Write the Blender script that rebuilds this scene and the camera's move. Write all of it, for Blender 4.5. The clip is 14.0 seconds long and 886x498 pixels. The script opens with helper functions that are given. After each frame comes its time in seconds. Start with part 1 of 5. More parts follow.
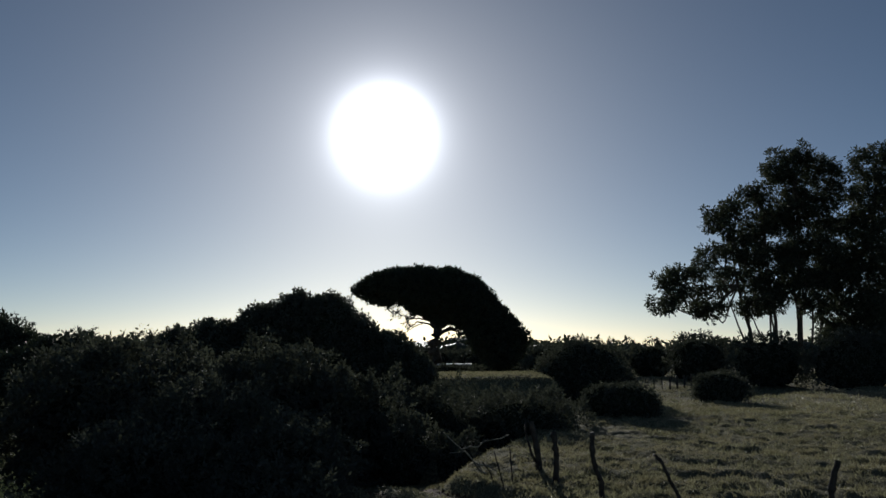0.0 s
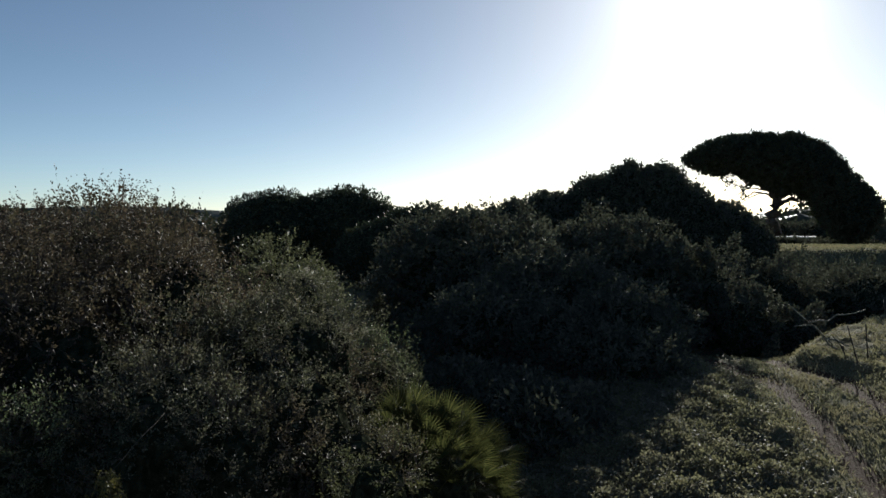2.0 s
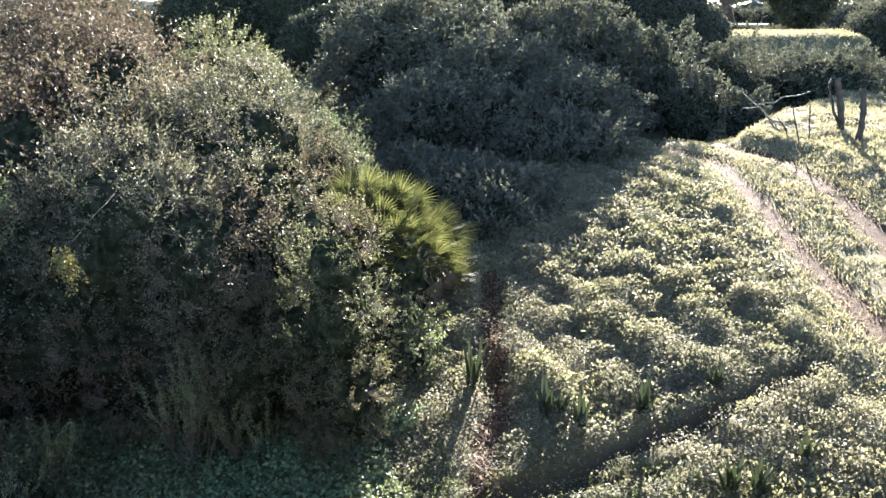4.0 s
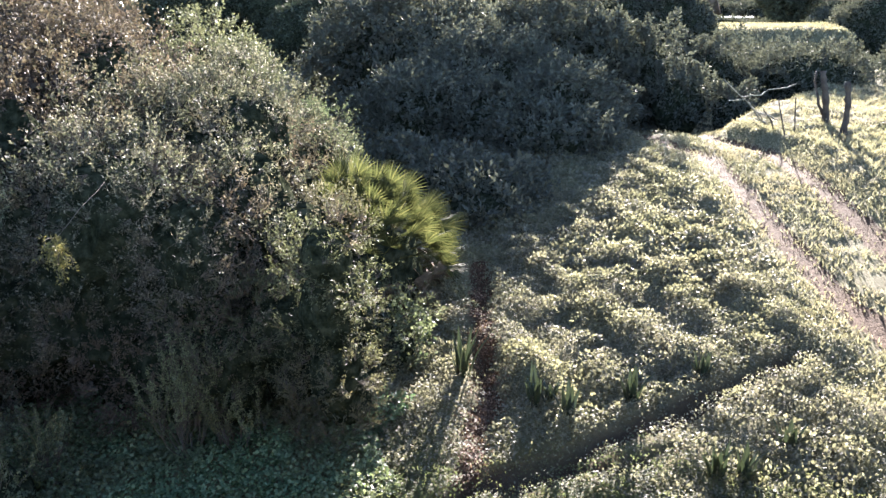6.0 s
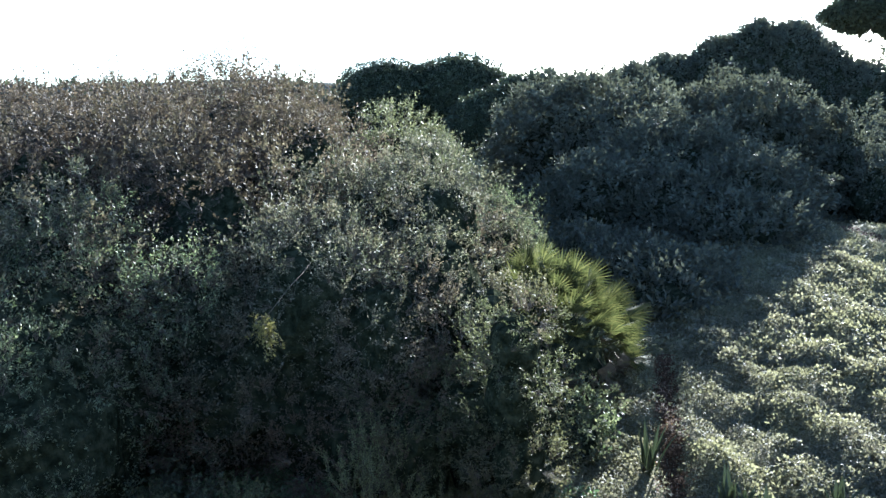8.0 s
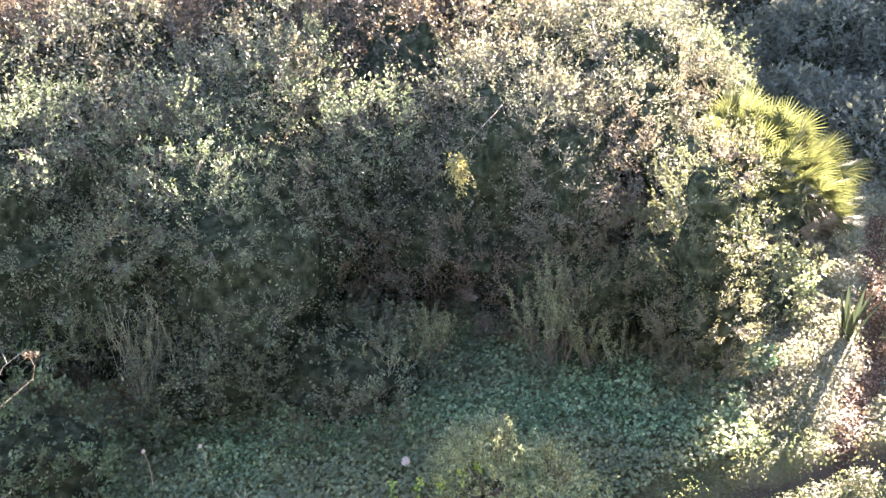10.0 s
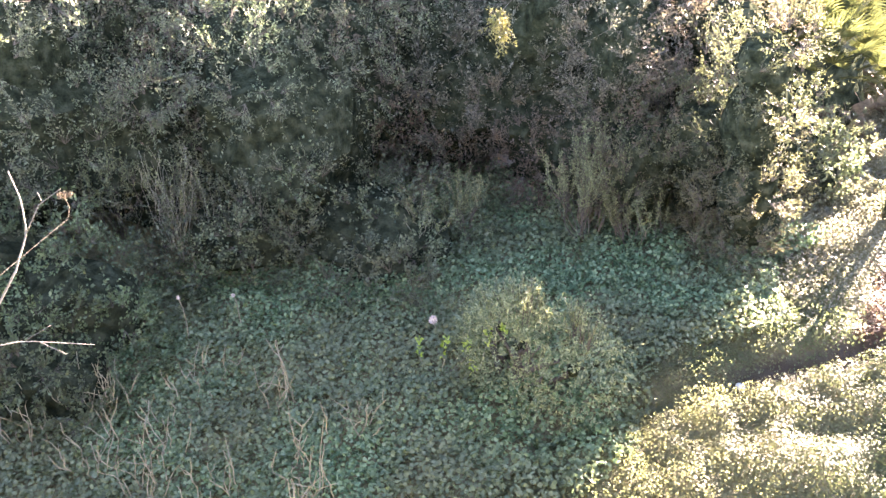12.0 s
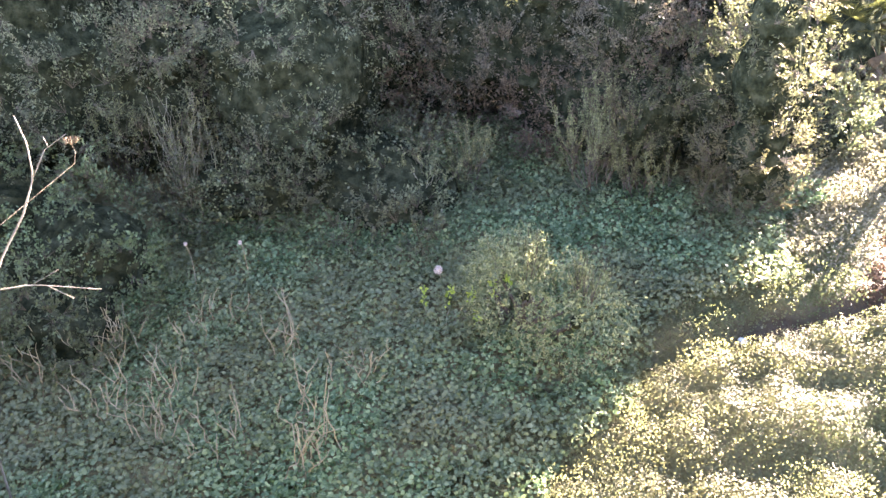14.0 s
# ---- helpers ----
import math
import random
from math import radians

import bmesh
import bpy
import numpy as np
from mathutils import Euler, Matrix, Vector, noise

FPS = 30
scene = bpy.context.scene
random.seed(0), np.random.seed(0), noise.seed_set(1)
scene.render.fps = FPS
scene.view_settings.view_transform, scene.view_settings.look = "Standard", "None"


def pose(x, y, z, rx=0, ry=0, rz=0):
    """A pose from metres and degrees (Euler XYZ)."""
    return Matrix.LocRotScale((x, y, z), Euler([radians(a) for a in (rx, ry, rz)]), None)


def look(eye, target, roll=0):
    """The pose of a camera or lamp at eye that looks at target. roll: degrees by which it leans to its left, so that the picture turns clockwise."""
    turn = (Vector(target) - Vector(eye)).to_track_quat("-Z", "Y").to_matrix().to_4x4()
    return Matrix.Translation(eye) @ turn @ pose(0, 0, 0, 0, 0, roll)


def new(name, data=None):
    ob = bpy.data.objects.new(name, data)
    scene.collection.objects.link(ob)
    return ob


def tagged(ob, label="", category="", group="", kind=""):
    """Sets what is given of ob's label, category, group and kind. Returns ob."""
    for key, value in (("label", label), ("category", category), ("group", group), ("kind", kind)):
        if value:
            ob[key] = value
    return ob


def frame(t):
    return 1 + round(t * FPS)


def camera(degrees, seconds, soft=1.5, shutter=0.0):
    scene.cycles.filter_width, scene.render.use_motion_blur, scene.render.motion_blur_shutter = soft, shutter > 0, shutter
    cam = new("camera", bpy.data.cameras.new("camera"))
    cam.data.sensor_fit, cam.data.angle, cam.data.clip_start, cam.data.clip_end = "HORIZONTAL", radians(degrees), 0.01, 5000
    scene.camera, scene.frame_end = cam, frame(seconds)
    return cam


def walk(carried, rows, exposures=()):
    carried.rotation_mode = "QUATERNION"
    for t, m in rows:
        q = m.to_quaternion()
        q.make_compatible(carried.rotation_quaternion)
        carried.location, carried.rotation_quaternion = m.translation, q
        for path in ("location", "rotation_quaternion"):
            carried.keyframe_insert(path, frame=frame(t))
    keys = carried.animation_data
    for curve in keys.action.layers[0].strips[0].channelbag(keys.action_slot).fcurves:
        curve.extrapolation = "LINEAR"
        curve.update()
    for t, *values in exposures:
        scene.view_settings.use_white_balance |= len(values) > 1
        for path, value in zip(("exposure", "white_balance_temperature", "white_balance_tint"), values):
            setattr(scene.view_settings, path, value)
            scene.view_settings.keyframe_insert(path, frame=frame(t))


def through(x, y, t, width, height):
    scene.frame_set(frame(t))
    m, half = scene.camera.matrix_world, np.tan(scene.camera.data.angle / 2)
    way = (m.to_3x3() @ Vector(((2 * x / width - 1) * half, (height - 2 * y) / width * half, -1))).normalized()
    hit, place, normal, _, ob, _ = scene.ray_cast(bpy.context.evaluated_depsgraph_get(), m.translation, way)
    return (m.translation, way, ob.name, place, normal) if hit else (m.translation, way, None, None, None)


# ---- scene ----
cam = camera(55.0, 14.0, 1.5)
PATH = [
    (0, (0.0, 0.0, 3.1), (0.0, 1.987, 3.33), -0.0),
    (0.5, (-0.029, -0.042, 3.08), (-0.061, 1.952, 3.232), 0.2),
    (1, (-0.086, -0.203, 3.073), (-0.383, 1.773, 3.17), 0.5),
    (1.5, (-0.106, -0.27, 3.058), (-0.699, 1.639, 3.097), 0.5),
    (2, (-0.193, -0.344, 3.033), (-0.93, 1.513, 2.964), 0.0),
    (2.5, (-0.197, -0.37, 2.992), (-1.012, 1.444, 2.778), -0.4),
    (3, (-0.23, -0.341, 2.932), (-1.032, 1.454, 2.564), -0.4),
    (3.5, (-0.221, -0.376, 2.872), (-0.923, 1.437, 2.399), -0.6),
    (4, (-0.215, -0.344, 2.833), (-0.82, 1.484, 2.291), -0.3),
    (4.2, (-0.231, -0.355, 2.833), (-0.811, 1.473, 2.265), -0.3),
    (6.3, (-0.25, -0.424, 2.829), (-0.817, 1.411, 2.272), 0.3),
    (6.5, (-0.312, -0.442, 2.851), (-0.871, 1.399, 2.306), 0.6),
    (7, (-0.33, -0.481, 2.878), (-0.953, 1.363, 2.417), 1.1),
    (7.5, (-0.359, -0.504, 2.889), (-1.175, 1.279, 2.498), 0.3),
    (8, (-0.38, -0.527, 2.893), (-1.336, 1.191, 2.526), -0.9),
    (8.2, (-0.389, -0.516, 2.898), (-1.4, 1.173, 2.547), -1.2),
    (10.3, (-0.49, -0.502, 2.838), (-1.754, 0.832, 2.049), -1.9),
    (10.5, (-0.503, -0.494, 2.816), (-1.754, 0.82, 1.974), -1.5),
    (11, (-0.495, -0.491, 2.807), (-1.741, 0.775, 1.888), -1.5),
    (11.5, (-0.502, -0.483, 2.783), (-1.742, 0.765, 1.83), -0.9),
    (12, (-0.501, -0.473, 2.762), (-1.727, 0.761, 1.776), -0.3),
    (12.5, (-0.523, -0.47, 2.753), (-1.741, 0.751, 1.739), -0.2),
    (13, (-0.516, -0.469, 2.75), (-1.733, 0.739, 1.72), 0.6),
    (13.5, (-0.514, -0.459, 2.758), (-1.715, 0.729, 1.687), 0.8),
    (14, (-0.472, -0.454, 2.773), (-1.671, 0.721, 1.686), 0.2),
]
walk(cam, [(t, look(eye, target, roll)) for t, eye, target, roll in PATH],
     [(0, -0.5, 5850, 11), (0.5, -0.15, 5900, 11), (1.5, 0.1, 6000, 11), (2.0, 0.45, 6000, 10), (2.5, 1.35, 5800, 6), (3.0, 2.75, 5800, 9), (3.5, 3.55, 5900, 14), (4.2, 3.7, 6250, 18), (6.5, 3.7, 6050, 21), (7.0, 3.5, 5850, 18), (8.2, 3.15, 5300, 9), (9.4, 4.0, 5900, 14), (10.3, 5.65, 7100, 32), (14, 5.7, 7100, 33)])

# ---- light ----
SUN_AZ, SUN_EL = 4.0, 14.2          # degrees to the left of +y, and above the horizon
sun_way = Vector((-math.sin(radians(SUN_AZ)) * math.cos(radians(SUN_EL)),
                  math.cos(radians(SUN_AZ)) * math.cos(radians(SUN_EL)), math.sin(radians(SUN_EL))))
world = bpy.data.worlds.new("sky")
scene.world = world
world.use_nodes = True
wn, wl = world.node_tree.nodes, world.node_tree.links
wn.clear()
w_out = wn.new("ShaderNodeOutputWorld")
w_sky = wn.new("ShaderNodeTexSky")
w_sky.sky_type = "NISHITA"
w_sky.sun_disc = False
w_sky.sun_elevation = radians(SUN_EL)
w_sky.sun_rotation = radians(-SUN_AZ)
w_sky.altitude, w_sky.air_density, w_sky.dust_density, w_sky.ozone_density = 20, 0.5, 0.2, 1.5
w_bg = wn.new("ShaderNodeBackground")
w_bg.inputs["Strength"].default_value = 0.066
w_tint = wn.new("ShaderNodeMix")
w_tint.data_type, w_tint.blend_type = "RGBA", "MULTIPLY"
w_tint.inputs[0].default_value = 1.0
w_tint.inputs[7].default_value = (1.03, 1.0, 0.87, 1)
wl.new(w_sky.outputs[0], w_tint.inputs[6])
wl.new(w_tint.outputs[2], w_bg.inputs["Color"])
# the low sun's bright aureole: hazy air, with lens glare put into the sky
w_co = wn.new("ShaderNodeTexCoord")
w_dot = wn.new("ShaderNodeVectorMath")
w_dot.operation = "DOT_PRODUCT"
w_dot.inputs[1].default_value = sun_way
wl.new(w_co.outputs["Generated"], w_dot.inputs[0])
w_acos = wn.new("ShaderNodeMath")
w_acos.operation = "ARCCOSINE"
wl.new(w_dot.outputs["Value"], w_acos.inputs[0])


def aureole(width, power, gain):
    """gain / (1 + (angle / width) ** power)"""
    a = wn.new("ShaderNodeMath")
    a.operation = "DIVIDE"
    a.inputs[1].default_value = radians(width)
    wl.new(w_acos.outputs[0], a.inputs[0])
    b = wn.new("ShaderNodeMath")
    b.operation = "POWER"
    b.inputs[1].default_value = power
    wl.new(a.outputs[0], b.inputs[0])
    c = wn.new("ShaderNodeMath")
    c.operation = "ADD"
    c.inputs[1].default_value = 1.0
    wl.new(b.outputs[0], c.inputs[0])
    d = wn.new("ShaderNodeMath")
    d.operation = "DIVIDE"
    d.inputs[0].default_value = gain
    wl.new(c.outputs[0], d.inputs[1])
    return d.outputs[0]


w_sum = wn.new("ShaderNodeMath")
wl.new(aureole(2.3, 4.4, 6.0), w_sum.inputs[0])
wl.new(aureole(7.0, 2.1, 0.23), w_sum.inputs[1])
w_glow = wn.new("ShaderNodeBackground")
w_glow.inputs["Color"].default_value = (1.0, 0.98, 0.95, 1)
wl.new(w_sum.outputs[0], w_glow.inputs["Strength"])
w_add = wn.new("ShaderNodeAddShader")
wl.new(w_bg.outputs[0], w_add.inputs[0])
wl.new(w_glow.outputs[0], w_add.inputs[1])
wl.new(w_add.outputs[0], w_out.inputs["Surface"])

sun_lamp = new("sun", bpy.data.lights.new("sun", "SUN"))
sun_lamp.data.energy = 4.5
sun_lamp.data.angle = radians(0.6)
sun_lamp.data.color = (1.0, 0.93, 0.80)
sun_lamp.matrix_world = look(sun_way * 50, (0, 0, 0))


# ---- materials ----
def node_mat(name):
    m = bpy.data.materials.new(name)
    m.use_nodes = True
    m.node_tree.nodes.clear()
    return m, m.node_tree.nodes, m.node_tree.links


def ramp(nodes, links, source, stops):
    r = nodes.new("ShaderNodeValToRGB")
    while len(r.color_ramp.elements) < len(stops):
        r.color_ramp.elements.new(0.5)
    for e, (p, c) in zip(r.color_ramp.elements, stops):
        e.position, e.color = p, (*c, 1)
    links.new(source, r.inputs[0])
    return r.outputs[0]


def noise_tex(nodes, links, scale, detail=3.0, coord=None, rough=0.5):
    n = nodes.new("ShaderNodeTexNoise")
    n.inputs["Scale"].default_value = scale
    n.inputs["Detail"].default_value = detail
    n.inputs["Roughness"].default_value = rough
    if coord is not None:
        links.new(coord, n.inputs["Vector"])
    return n.outputs["Fac"]


def mixed(nodes, links, fac, a, b, kind="MIX"):
    x = nodes.new("ShaderNodeMix")
    x.data_type, x.blend_type = "RGBA", kind
    for socket, value in ((x.inputs[0], fac), (x.inputs[6], a), (x.inputs[7], b)):
        if isinstance(value, (int, float)):
            socket.default_value = value
        elif isinstance(value, tuple):
            socket.default_value = (*value, 1)
        else:
            links.new(value, socket)
    return x.outputs[2]


def leaf_mat(name, dark, mid, light, through=0.4, gloss=0.42, patch=1.2, patch_tint=None, shine=0.3):
    """Leaves: each of its own tone, larger patches of another tint, light shining through."""
    m, n, l = node_mat(name)
    geo = n.new("ShaderNodeNewGeometry")
    tone = ramp(n, l, geo.outputs["Random Per Island"], [(0.0, dark), (0.55, mid), (1.0, light)])
    co = n.new("ShaderNodeTexCoord")
    if patch_tint:
        f = noise_tex(n, l, patch, 2.0, co.outputs["Object"])
        f = ramp(n, l, f, [(0.42, (0, 0, 0)), (0.62, (1, 1, 1))])
        tone = mixed(n, l, f, tone, mixed(n, l, 0.65, tone, patch_tint))
    p = n.new("ShaderNodeBsdfPrincipled")
    p.inputs["Roughness"].default_value = gloss
    p.inputs["Specular IOR Level"].default_value = shine
    l.new(tone, p.inputs["Base Color"])
    t = n.new("ShaderNodeBsdfTranslucent")
    l.new(mixed(n, l, 1.0, tone, (1.34, 1.38, 1.08), "MULTIPLY"), t.inputs["Color"])
    s = n.new("ShaderNodeMixShader")
    s.inputs[0].default_value = through
    l.new(p.outputs[0], s.inputs[1])
    l.new(t.outputs[0], s.inputs[2])
    o = n.new("ShaderNodeOutputMaterial")
    l.new(s.outputs[0], o.inputs["Surface"])
    return m


def rough_mat(name, stops, scale=6.0, fine=40.0, bump=0.3, rough=0.85, shine=0.3):
    """Bark, dead wood, earth, plaster: two scales of mottling and a fine relief."""
    m, n, l = node_mat(name)
    co = n.new("ShaderNodeTexCoord")
    a = noise_tex(n, l, scale, 4.0, co.outputs["Object"])
    b = noise_tex(n, l, fine, 3.0, co.outputs["Object"])
    add = n.new("ShaderNodeMath")
    add.operation = "MULTIPLY_ADD"
    add.inputs[1].default_value = 0.35
    l.new(b, add.inputs[0])
    l.new(a, add.inputs[2])
    sub = n.new("ShaderNodeMath")
    sub.operation = "SUBTRACT"
    sub.inputs[1].default_value = 0.17
    l.new(add.outputs[0], sub.inputs[0])
    p = n.new("ShaderNodeBsdfPrincipled")
    l.new(ramp(n, l, sub.outputs[0], stops), p.inputs["Base Color"])
    p.inputs["Roughness"].default_value = rough
    p.inputs["Specular IOR Level"].default_value = shine
    bp = n.new("ShaderNodeBump")
    bp.inputs["Strength"].default_value = bump
    bp.inputs["Distance"].default_value = 0.02
    l.new(sub.outputs[0], bp.inputs["Height"])
    l.new(bp.outputs[0], p.inputs["Normal"])
    o = n.new("ShaderNodeOutputMaterial")
    l.new(p.outputs[0], o.inputs["Surface"])
    return m


MASTIC = leaf_mat("mastic_leaf", (0.037, 0.052, 0.026), (0.078, 0.099, 0.054), (0.216, 0.237, 0.150), 0.36, 0.50, 0.55, (0.090, 0.088, 0.058), 0.4)
MASTIC_BROWN = leaf_mat("bronzed_leaf", (0.028, 0.022, 0.017), (0.056, 0.042, 0.034), (0.125, 0.096, 0.080), 0.32, 0.64, 0.6, (0.075, 0.068, 0.046), 0.24)
OLIVE = leaf_mat("olive_leaf", (0.040, 0.044, 0.022), (0.066, 0.073, 0.041), (0.118, 0.124, 0.074), 0.36, 0.62, 0.8, (0.10, 0.085, 0.054), 0.25)
SAGE = leaf_mat("sage_leaf", (0.104, 0.119, 0.061), (0.177, 0.194, 0.103), (0.292, 0.307, 0.171), 0.36, 0.5, 0.7, None, 0.3)
BRAMBLE = leaf_mat("bramble_leaf", (0.052, 0.075, 0.036), (0.098, 0.137, 0.068), (0.182, 0.234, 0.130), 0.38, 0.5, 0.8, (0.06, 0.06, 0.035), 0.35)
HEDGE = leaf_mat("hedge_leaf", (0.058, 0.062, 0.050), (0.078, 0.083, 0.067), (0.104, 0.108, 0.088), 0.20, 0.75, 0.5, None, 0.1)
PALE_BUSH = leaf_mat("pale_green_leaf", (0.046, 0.051, 0.030), (0.081, 0.086, 0.051), (0.140, 0.143, 0.089), 0.40, 0.45, 0.7, None, 0.4)
PINE = leaf_mat("pine_needles", (0.026, 0.034, 0.023), (0.046, 0.056, 0.036), (0.075, 0.082, 0.048), 0.15, 0.6, 0.4)
GUM = leaf_mat("gum_leaf", (0.028, 0.035, 0.026), (0.052, 0.06, 0.042), (0.09, 0.095, 0.068), 0.28, 0.6, 0.3, None, 0.1)
PALM = leaf_mat("palm_blade", (0.031, 0.037, 0.015), (0.059, 0.066, 0.027), (0.097, 0.097, 0.041), 0.36, 0.72, shine=0.12)
COVER = leaf_mat("creeper_leaf", (0.054, 0.094, 0.048), (0.120, 0.187, 0.098), (0.244, 0.317, 0.187), 0.42, 0.50, 0.8, (0.150, 0.145, 0.088), 0.3)
# the sunlit whiteness of these leaves is put into the pale base colour
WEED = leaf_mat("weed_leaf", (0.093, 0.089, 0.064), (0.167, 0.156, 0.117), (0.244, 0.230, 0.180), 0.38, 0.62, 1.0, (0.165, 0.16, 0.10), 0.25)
GRASS = leaf_mat("pasture_blade", (0.131, 0.124, 0.081), (0.227, 0.214, 0.140), (0.337, 0.316, 0.222), 0.30, 0.55, 0.5, (0.29, 0.25, 0.17), 0.28)
STRAP = leaf_mat("strap_leaf", (0.022, 0.032, 0.019), (0.034, 0.045, 0.027), (0.049, 0.060, 0.036), 0.14, 0.45)
YELLOWED = leaf_mat("yellowed_leaf", (0.09, 0.082, 0.030), (0.15, 0.135, 0.048), (0.24, 0.21, 0.085), 0.42, 0.5)
# greener near weeds, base colour also darkened to offset the strong sunlight there
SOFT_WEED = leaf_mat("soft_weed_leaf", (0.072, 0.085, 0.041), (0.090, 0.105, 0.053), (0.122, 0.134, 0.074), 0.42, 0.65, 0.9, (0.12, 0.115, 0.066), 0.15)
# pale and rosy leaf tones stand in for sun glints on the thicket
MASTIC_TOP = leaf_mat("sun_glint_mastic_leaf", (0.030, 0.035, 0.022), (0.064, 0.068, 0.045), (0.196, 0.184, 0.144), 0.32, 0.62, 0.5, (0.125, 0.082, 0.066), 0.26)
# yellow-green young leaf, brightened to stand in for sunlight on shaded sprigs
BRIGHT = leaf_mat("sun_bright_young_leaf", (0.20, 0.28, 0.05), (0.30, 0.38, 0.08), (0.40, 0.45, 0.13), 0.5, 0.4)
LITTER = leaf_mat("dead_leaf", (0.068, 0.042, 0.027), (0.143, 0.087, 0.057), (0.255, 0.165, 0.112), 0.15, 0.7, 0.9, None, 0.15)
# near-black: the shade inside the crowns is put into this colour
INNER_SHADE = rough_mat("inner_shade_core", [(0.32, (0.009, 0.011, 0.007)), (0.5, (0.022, 0.026, 0.016)), (0.68, (0.045, 0.050, 0.032))], 9.0, 42.0, 1.0, 1.0, 0.0)
BARK = rough_mat("bark", [(0.3, (0.045, 0.035, 0.026)), (0.7, (0.12, 0.10, 0.08))], 3.0, 30.0, 0.6)
TWIG = rough_mat("twig_bark", [(0.3, (0.12, 0.112, 0.082)), (0.7, (0.28, 0.265, 0.20))], 9.0, 60.0, 0.3)
DEAD = rough_mat("bleached_wood", [(0.3, (0.085, 0.078, 0.066)), (0.7, (0.19, 0.175, 0.15))], 8.0, 60.0, 0.3)
FIBRE = rough_mat("palm_fibre", [(0.3, (0.03, 0.024, 0.016)), (0.7, (0.075, 0.06, 0.042))], 14.0, 70.0, 0.8, 0.95)
STRAW = rough_mat("dry_straw", [(0.3, (0.16, 0.135, 0.085)), (0.7, (0.32, 0.275, 0.19))], 9.0, 60.0, 0.2)
DRY_FAN = rough_mat("dead_palm_blade", [(0.3, (0.06, 0.045, 0.03)), (0.7, (0.14, 0.11, 0.075))], 9.0, 60.0, 0.2, 0.9, 0.1)
POST = rough_mat("weathered_post", [(0.3, (0.028, 0.023, 0.019)), (0.7, (0.085, 0.072, 0.058))], 5.0, 45.0, 0.7)
HEAD = rough_mat("dry_seed_head", [(0.3, (0.42, 0.32, 0.27)), (0.7, (0.70, 0.58, 0.52))], 30.0, 160.0, 0.6)
STONE = rough_mat("pale_stone", [(0.3, (0.40, 0.38, 0.34)), (0.7, (0.66, 0.63, 0.58))], 8.0, 50.0, 0.5)
WHITEWASH = rough_mat("whitewash", [(0.3, (0.62, 0.61, 0.58)), (0.7, (0.82, 0.81, 0.78))], 0.8, 9.0, 0.2)
SHED_WALL = rough_mat("shed_wall", [(0.3, (0.10, 0.09, 0.08)), (0.7, (0.2, 0.185, 0.17))], 0.8, 9.0, 0.2)

# earth and turf: trodden ruts and bare strips come from the mesh attribute "bare"
GROUND, gn, gl = node_mat("earth_and_turf")
g_co = gn.new("ShaderNodeTexCoord")
g_big = noise_tex(gn, gl, 0.35, 4.0, g_co.outputs["Object"])
g_mid = noise_tex(gn, gl, 2.3, 4.0, g_co.outputs["Object"])
g_fine = noise_tex(gn, gl, 22.0, 4.0, g_co.outputs["Object"], 0.65)
g_turf = ramp(gn, gl, g_mid, [(0.30, (0.068, 0.068, 0.038)), (0.52, (0.13, 0.123, 0.072)), (0.75, (0.205, 0.186, 0.115))])
g_dry = ramp(gn, gl, g_fine, [(0.3, (0.09, 0.08, 0.04)), (0.7, (0.23, 0.20, 0.12))])
g_grass = mixed(gn, gl, g_big, g_turf, g_dry)
g_soil = ramp(gn, gl, g_fine, [(0.28, (0.046, 0.028, 0.017)), (0.5, (0.076, 0.047, 0.029)), (0.75, (0.110, 0.071, 0.045))])
g_at = gn.new("ShaderNodeAttribute")
g_at.attribute_name = "bare"
g_ditch = gn.new("ShaderNodeAttribute")
g_ditch.attribute_name = "ditch"
g_edge = gn.new("ShaderNodeMath")
g_edge.operation = "MULTIPLY_ADD"
gl.new(g_mid, g_edge.inputs[0])
g_edge.inputs[1].default_value = 0.9
gl.new(g_at.outputs["Fac"], g_edge.inputs[2])
g_mask = ramp(gn, gl, g_edge.outputs[0], [(0.80, (0, 0, 0)), (1.05, (1, 1, 1))])
g_col = mixed(gn, gl, g_mask, g_grass, g_soil)
# darker brown along the ditches, from the mesh attribute "ditch"
g_col = mixed(gn, gl, g_ditch.outputs["Fac"], g_col, (0.062, 0.045, 0.031))
g_p = gn.new("ShaderNodeBsdfPrincipled")
gl.new(g_col, g_p.inputs["Base Color"])
g_p.inputs["Roughness"].default_value = 0.95
g_p.inputs["Specular IOR Level"].default_value = 0.08
g_bump = gn.new("ShaderNodeBump")
g_bump.inputs["Strength"].default_value = 0.8
g_bump.inputs["Distance"].default_value = 0.06
g_h = gn.new("ShaderNodeMath")
g_h.operation = "ADD"
gl.new(g_fine, g_h.inputs[0])
gl.new(g_mid, g_h.inputs[1])
gl.new(g_h.outputs[0], g_bump.inputs["Height"])
gl.new(g_bump.outputs[0], g_p.inputs["Normal"])
g_o = gn.new("ShaderNodeOutputMaterial")
gl.new(g_p.outputs[0], g_o.inputs["Surface"])


# ---- mesh helpers ----
rng = np.random.default_rng(7)


